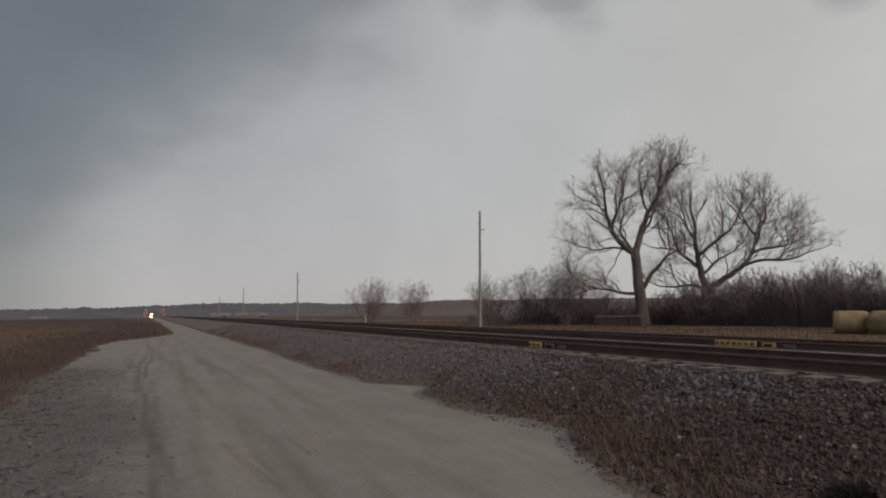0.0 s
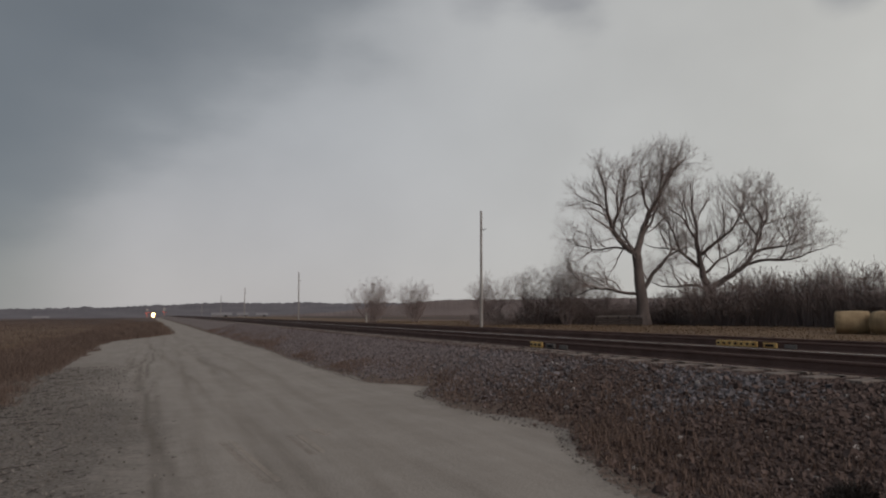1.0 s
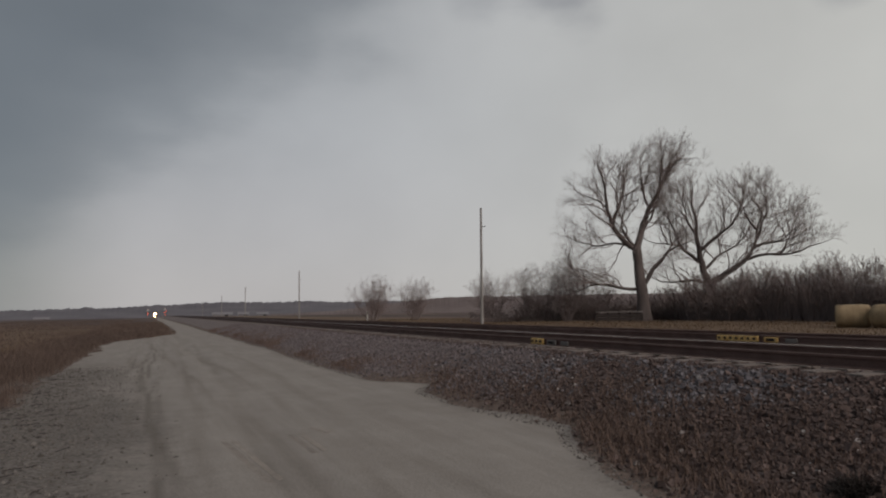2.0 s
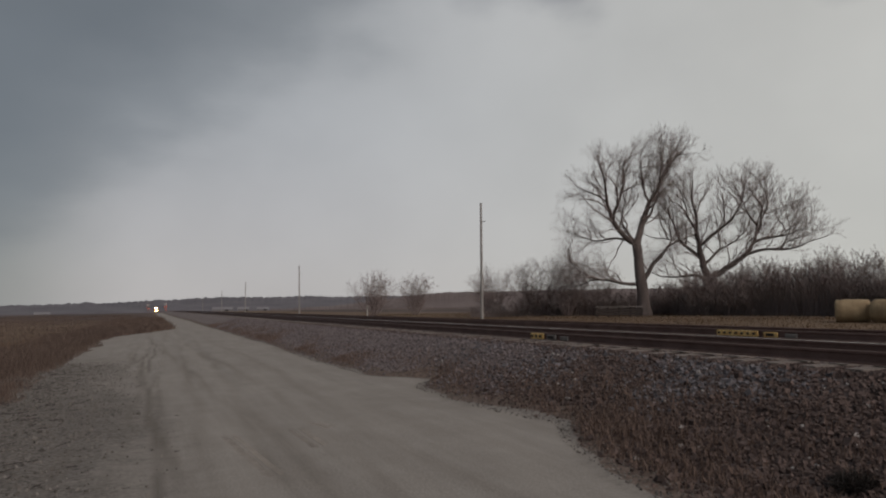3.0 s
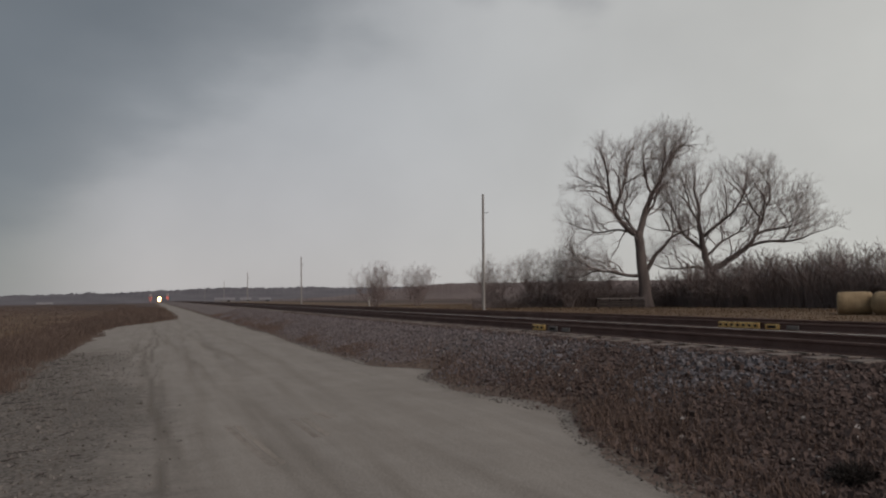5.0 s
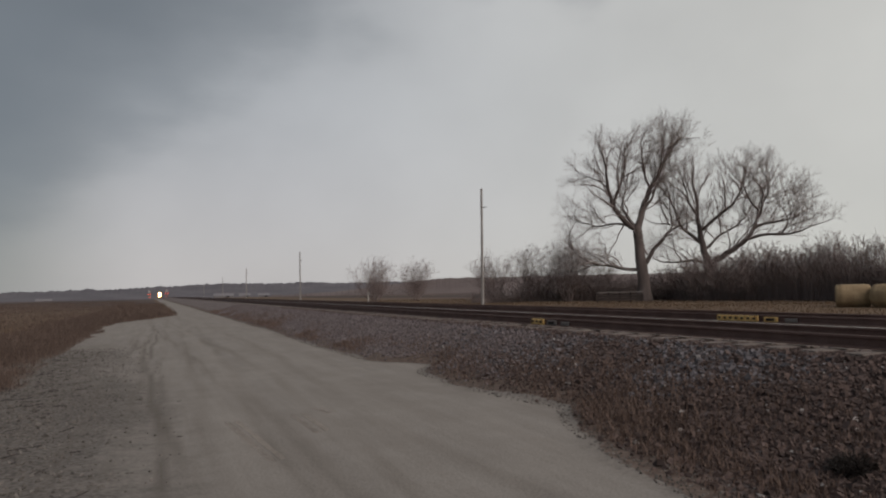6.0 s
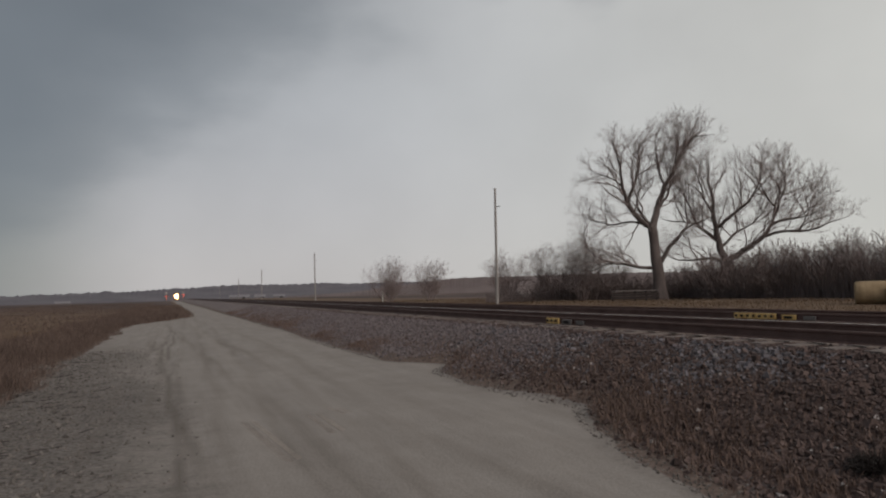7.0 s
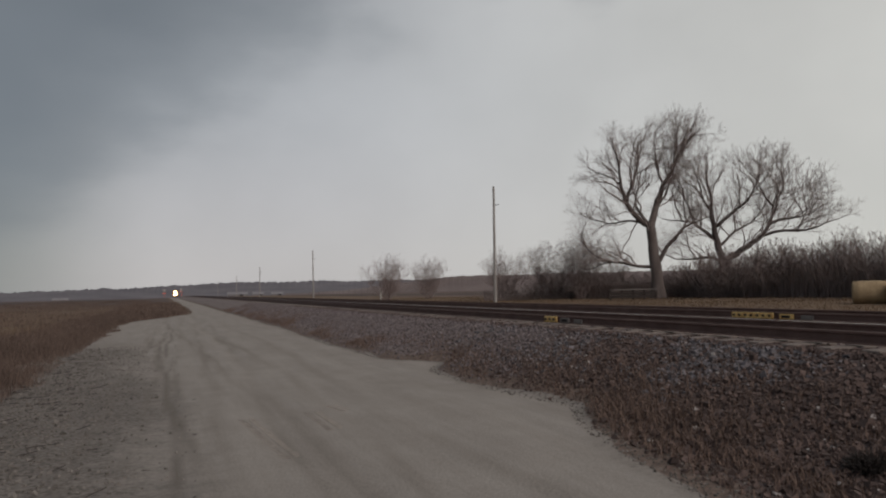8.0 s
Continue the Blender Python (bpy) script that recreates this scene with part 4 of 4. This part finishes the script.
def crossing_signal(x, y):
    t = thing("crossing_signal", pose(x, y, float(height(x, y))), "railway crossing signal mast with red lamps lit", "crossing signal", "crossing signals")
    bm = bmesh.new()
    rod(bm, (0, 0, -0.3), (0, 0, 4.0), 0.07, 0.06, 10)
    part("mast", bm, M_GREY, t)
    for s in (-1, 1):
        bm = bmesh.new()
        box(bm, (0, -0.06, 3.75), (1.2, 0.03, 0.2), 0.005, Matrix.Rotation(s * radians(45), 4, "Y"))
        part("crossbuck", bm, M_WHITE, t)
    bm = bmesh.new()
    rod(bm, (-0.45, 0, 2.5), (0.45, 0, 2.5), 0.03, 0.03, 8)
    part("crossarm", bm, M_BLACK, t)
    for s, z in ((-0.38, 2.5), (0.38, 2.5), (0.0, 1.4)):
        bm = bmesh.new()
        rod(bm, (s, -0.10, z), (s, -0.07, z), 0.30, 0.30, 16)
        bk = part("backing", bm, M_BLACK, t)
        bm = bmesh.new()
        rod(bm, (s, -0.14, z), (s, -0.10, z), 0.12, 0.12, 14)
        part("lamp", bm, M_REDLAMP, bk, "lit red lens")
    bm = bmesh.new()
    box(bm, (0, 0.1, 0.9), (0.35, 0.3, 0.8), 0.03)
    part("gate_box", bm, M_GREY, t)


crossing_signal(-0.9, 330)
crossing_signal(6.2, 330)


# ---- the train ----
def locomotive():
    """A freight locomotive that faces down its own -Y; its base is at the rail tops."""
    t = thing("locomotive", Matrix(), "orange and black freight locomotive with its headlights lit", "locomotive")

    def b(name, c, s, mat, bevel=0.04, label="", parent=t, rot=None):
        return part(name, box(bmesh.new(), c, s, bevel, rot), mat, parent, label)

    b("underframe", (0, 11, 1.25), (3.0, 21.5, 0.45), M_BLACK)
    b("long_hood", (0, 14.2, 2.95), (1.9, 14.4, 2.9), M_ORANGE, 0.10)
    b("radiator", (0, 19.2, 4.1), (2.7, 3.6, 0.7), M_ORANGE, 0.08)
    cab = b("cab", (0, 5.2, 2.95), (3.05, 3.0, 3.0), M_ORANGE, 0.14)
    b("cab_roof", (0, 5.2, 4.48), (2.8, 3.1, 0.16), M_BLACK, 0.06)
    nose = b("nose", (0, 2.6, 2.2), (2.3, 2.3, 1.7), M_ORANGE, 0.16)
    b("nose_stripe", (0, 1.437, 1.75), (2.1, 0.02, 0.35), M_BLACK, 0.005)
    b("nose_door", (0.6, 1.436, 2.35), (0.6, 0.02, 0.8), M_BLACK, 0.006, parent=nose)
    for s in (-1, 1):
        b("windshield", (s * 0.72, 3.68, 3.75), (1.1, 0.06, 0.6), M_GLASS, 0.02, "dark glass", cab)
        b("side_window", (s * 1.53, 5.2, 3.75), (0.05, 1.7, 0.6), M_GLASS, 0.02, "dark glass", cab)
        b("handrail", (s * 1.42, 11, 2.2), (0.04, 20, 0.04), M_WHITE, 0.01)
        b("step", (s * 1.3, 0.7, 0.8), (0.4, 0.5, 0.9), M_BLACK, 0.03)
        # ditch lights larger than real: their glare is built into the lens size
        lamp = part("ditch_light", rod(bmesh.new(), (s * 0.85, 1.0, 1.65), (s * 0.85, 0.86, 1.65), 0.43, 0.43, 16), M_BLACK, t)
        part("lens", rod(bmesh.new(), (s * 0.85, 0.86, 1.65), (s * 0.85, 0.84, 1.65), 0.39, 0.39, 16), M_LAMP, lamp, "glowing lens, oversized to stand for its glare")
    # oversized housing and lenses, so the glowing discs include the headlight's glare
    house = b("headlight", (0, 3.6, 4.32), (2.3, 0.16, 1.12), M_BLACK, 0.03)
    for s in (-1, 1):
        part("lens", rod(bmesh.new(), (s * 0.54, 3.53, 4.32), (s * 0.54, 3.50, 4.32), 0.50, 0.50, 20), M_LAMP, house, "glowing lens, oversized to stand for its glare")
    b("plow", (0, 0.55, 0.55), (2.9, 0.35, 0.75), M_BLACK, 0.05, rot=Matrix.Rotation(radians(-14), 4, "X"))
    b("coupler", (0, 0.25, 0.88), (0.3, 0.6, 0.3), M_RUST, 0.04)
    b("fuel_tank", (0, 11, 0.75), (2.6, 5.0, 0.8), M_BLACK, 0.15)
    for y in (4.2, 17.6):
        tr = b("truck_frame", (0, y, 0.65), (2.5, 4.6, 0.4), M_BLACK, 0.06)
        for dy in (-1.7, 0, 1.7):
            part("wheelset", rod(bmesh.new(), (-0.82, y + dy, 0.53), (0.82, y + dy, 0.53), 0.53, 0.53, 24), M_RUST, tr)
    return t


engine = locomotive()


def motions():
    rows = []
    for i in range(17):
        t = i * 0.5
        y = 900 - 30 * t
        x = TRACK_1 + float(bend(y))
        slope = (float(bend(y + 5)) - float(bend(y - 5))) / 10
        rows.append((t, pose(x, y, RAIL_TOP + float(rise(y)), 0, 0, -math.degrees(math.atan(slope)))))
    walk(engine, rows)


motions()
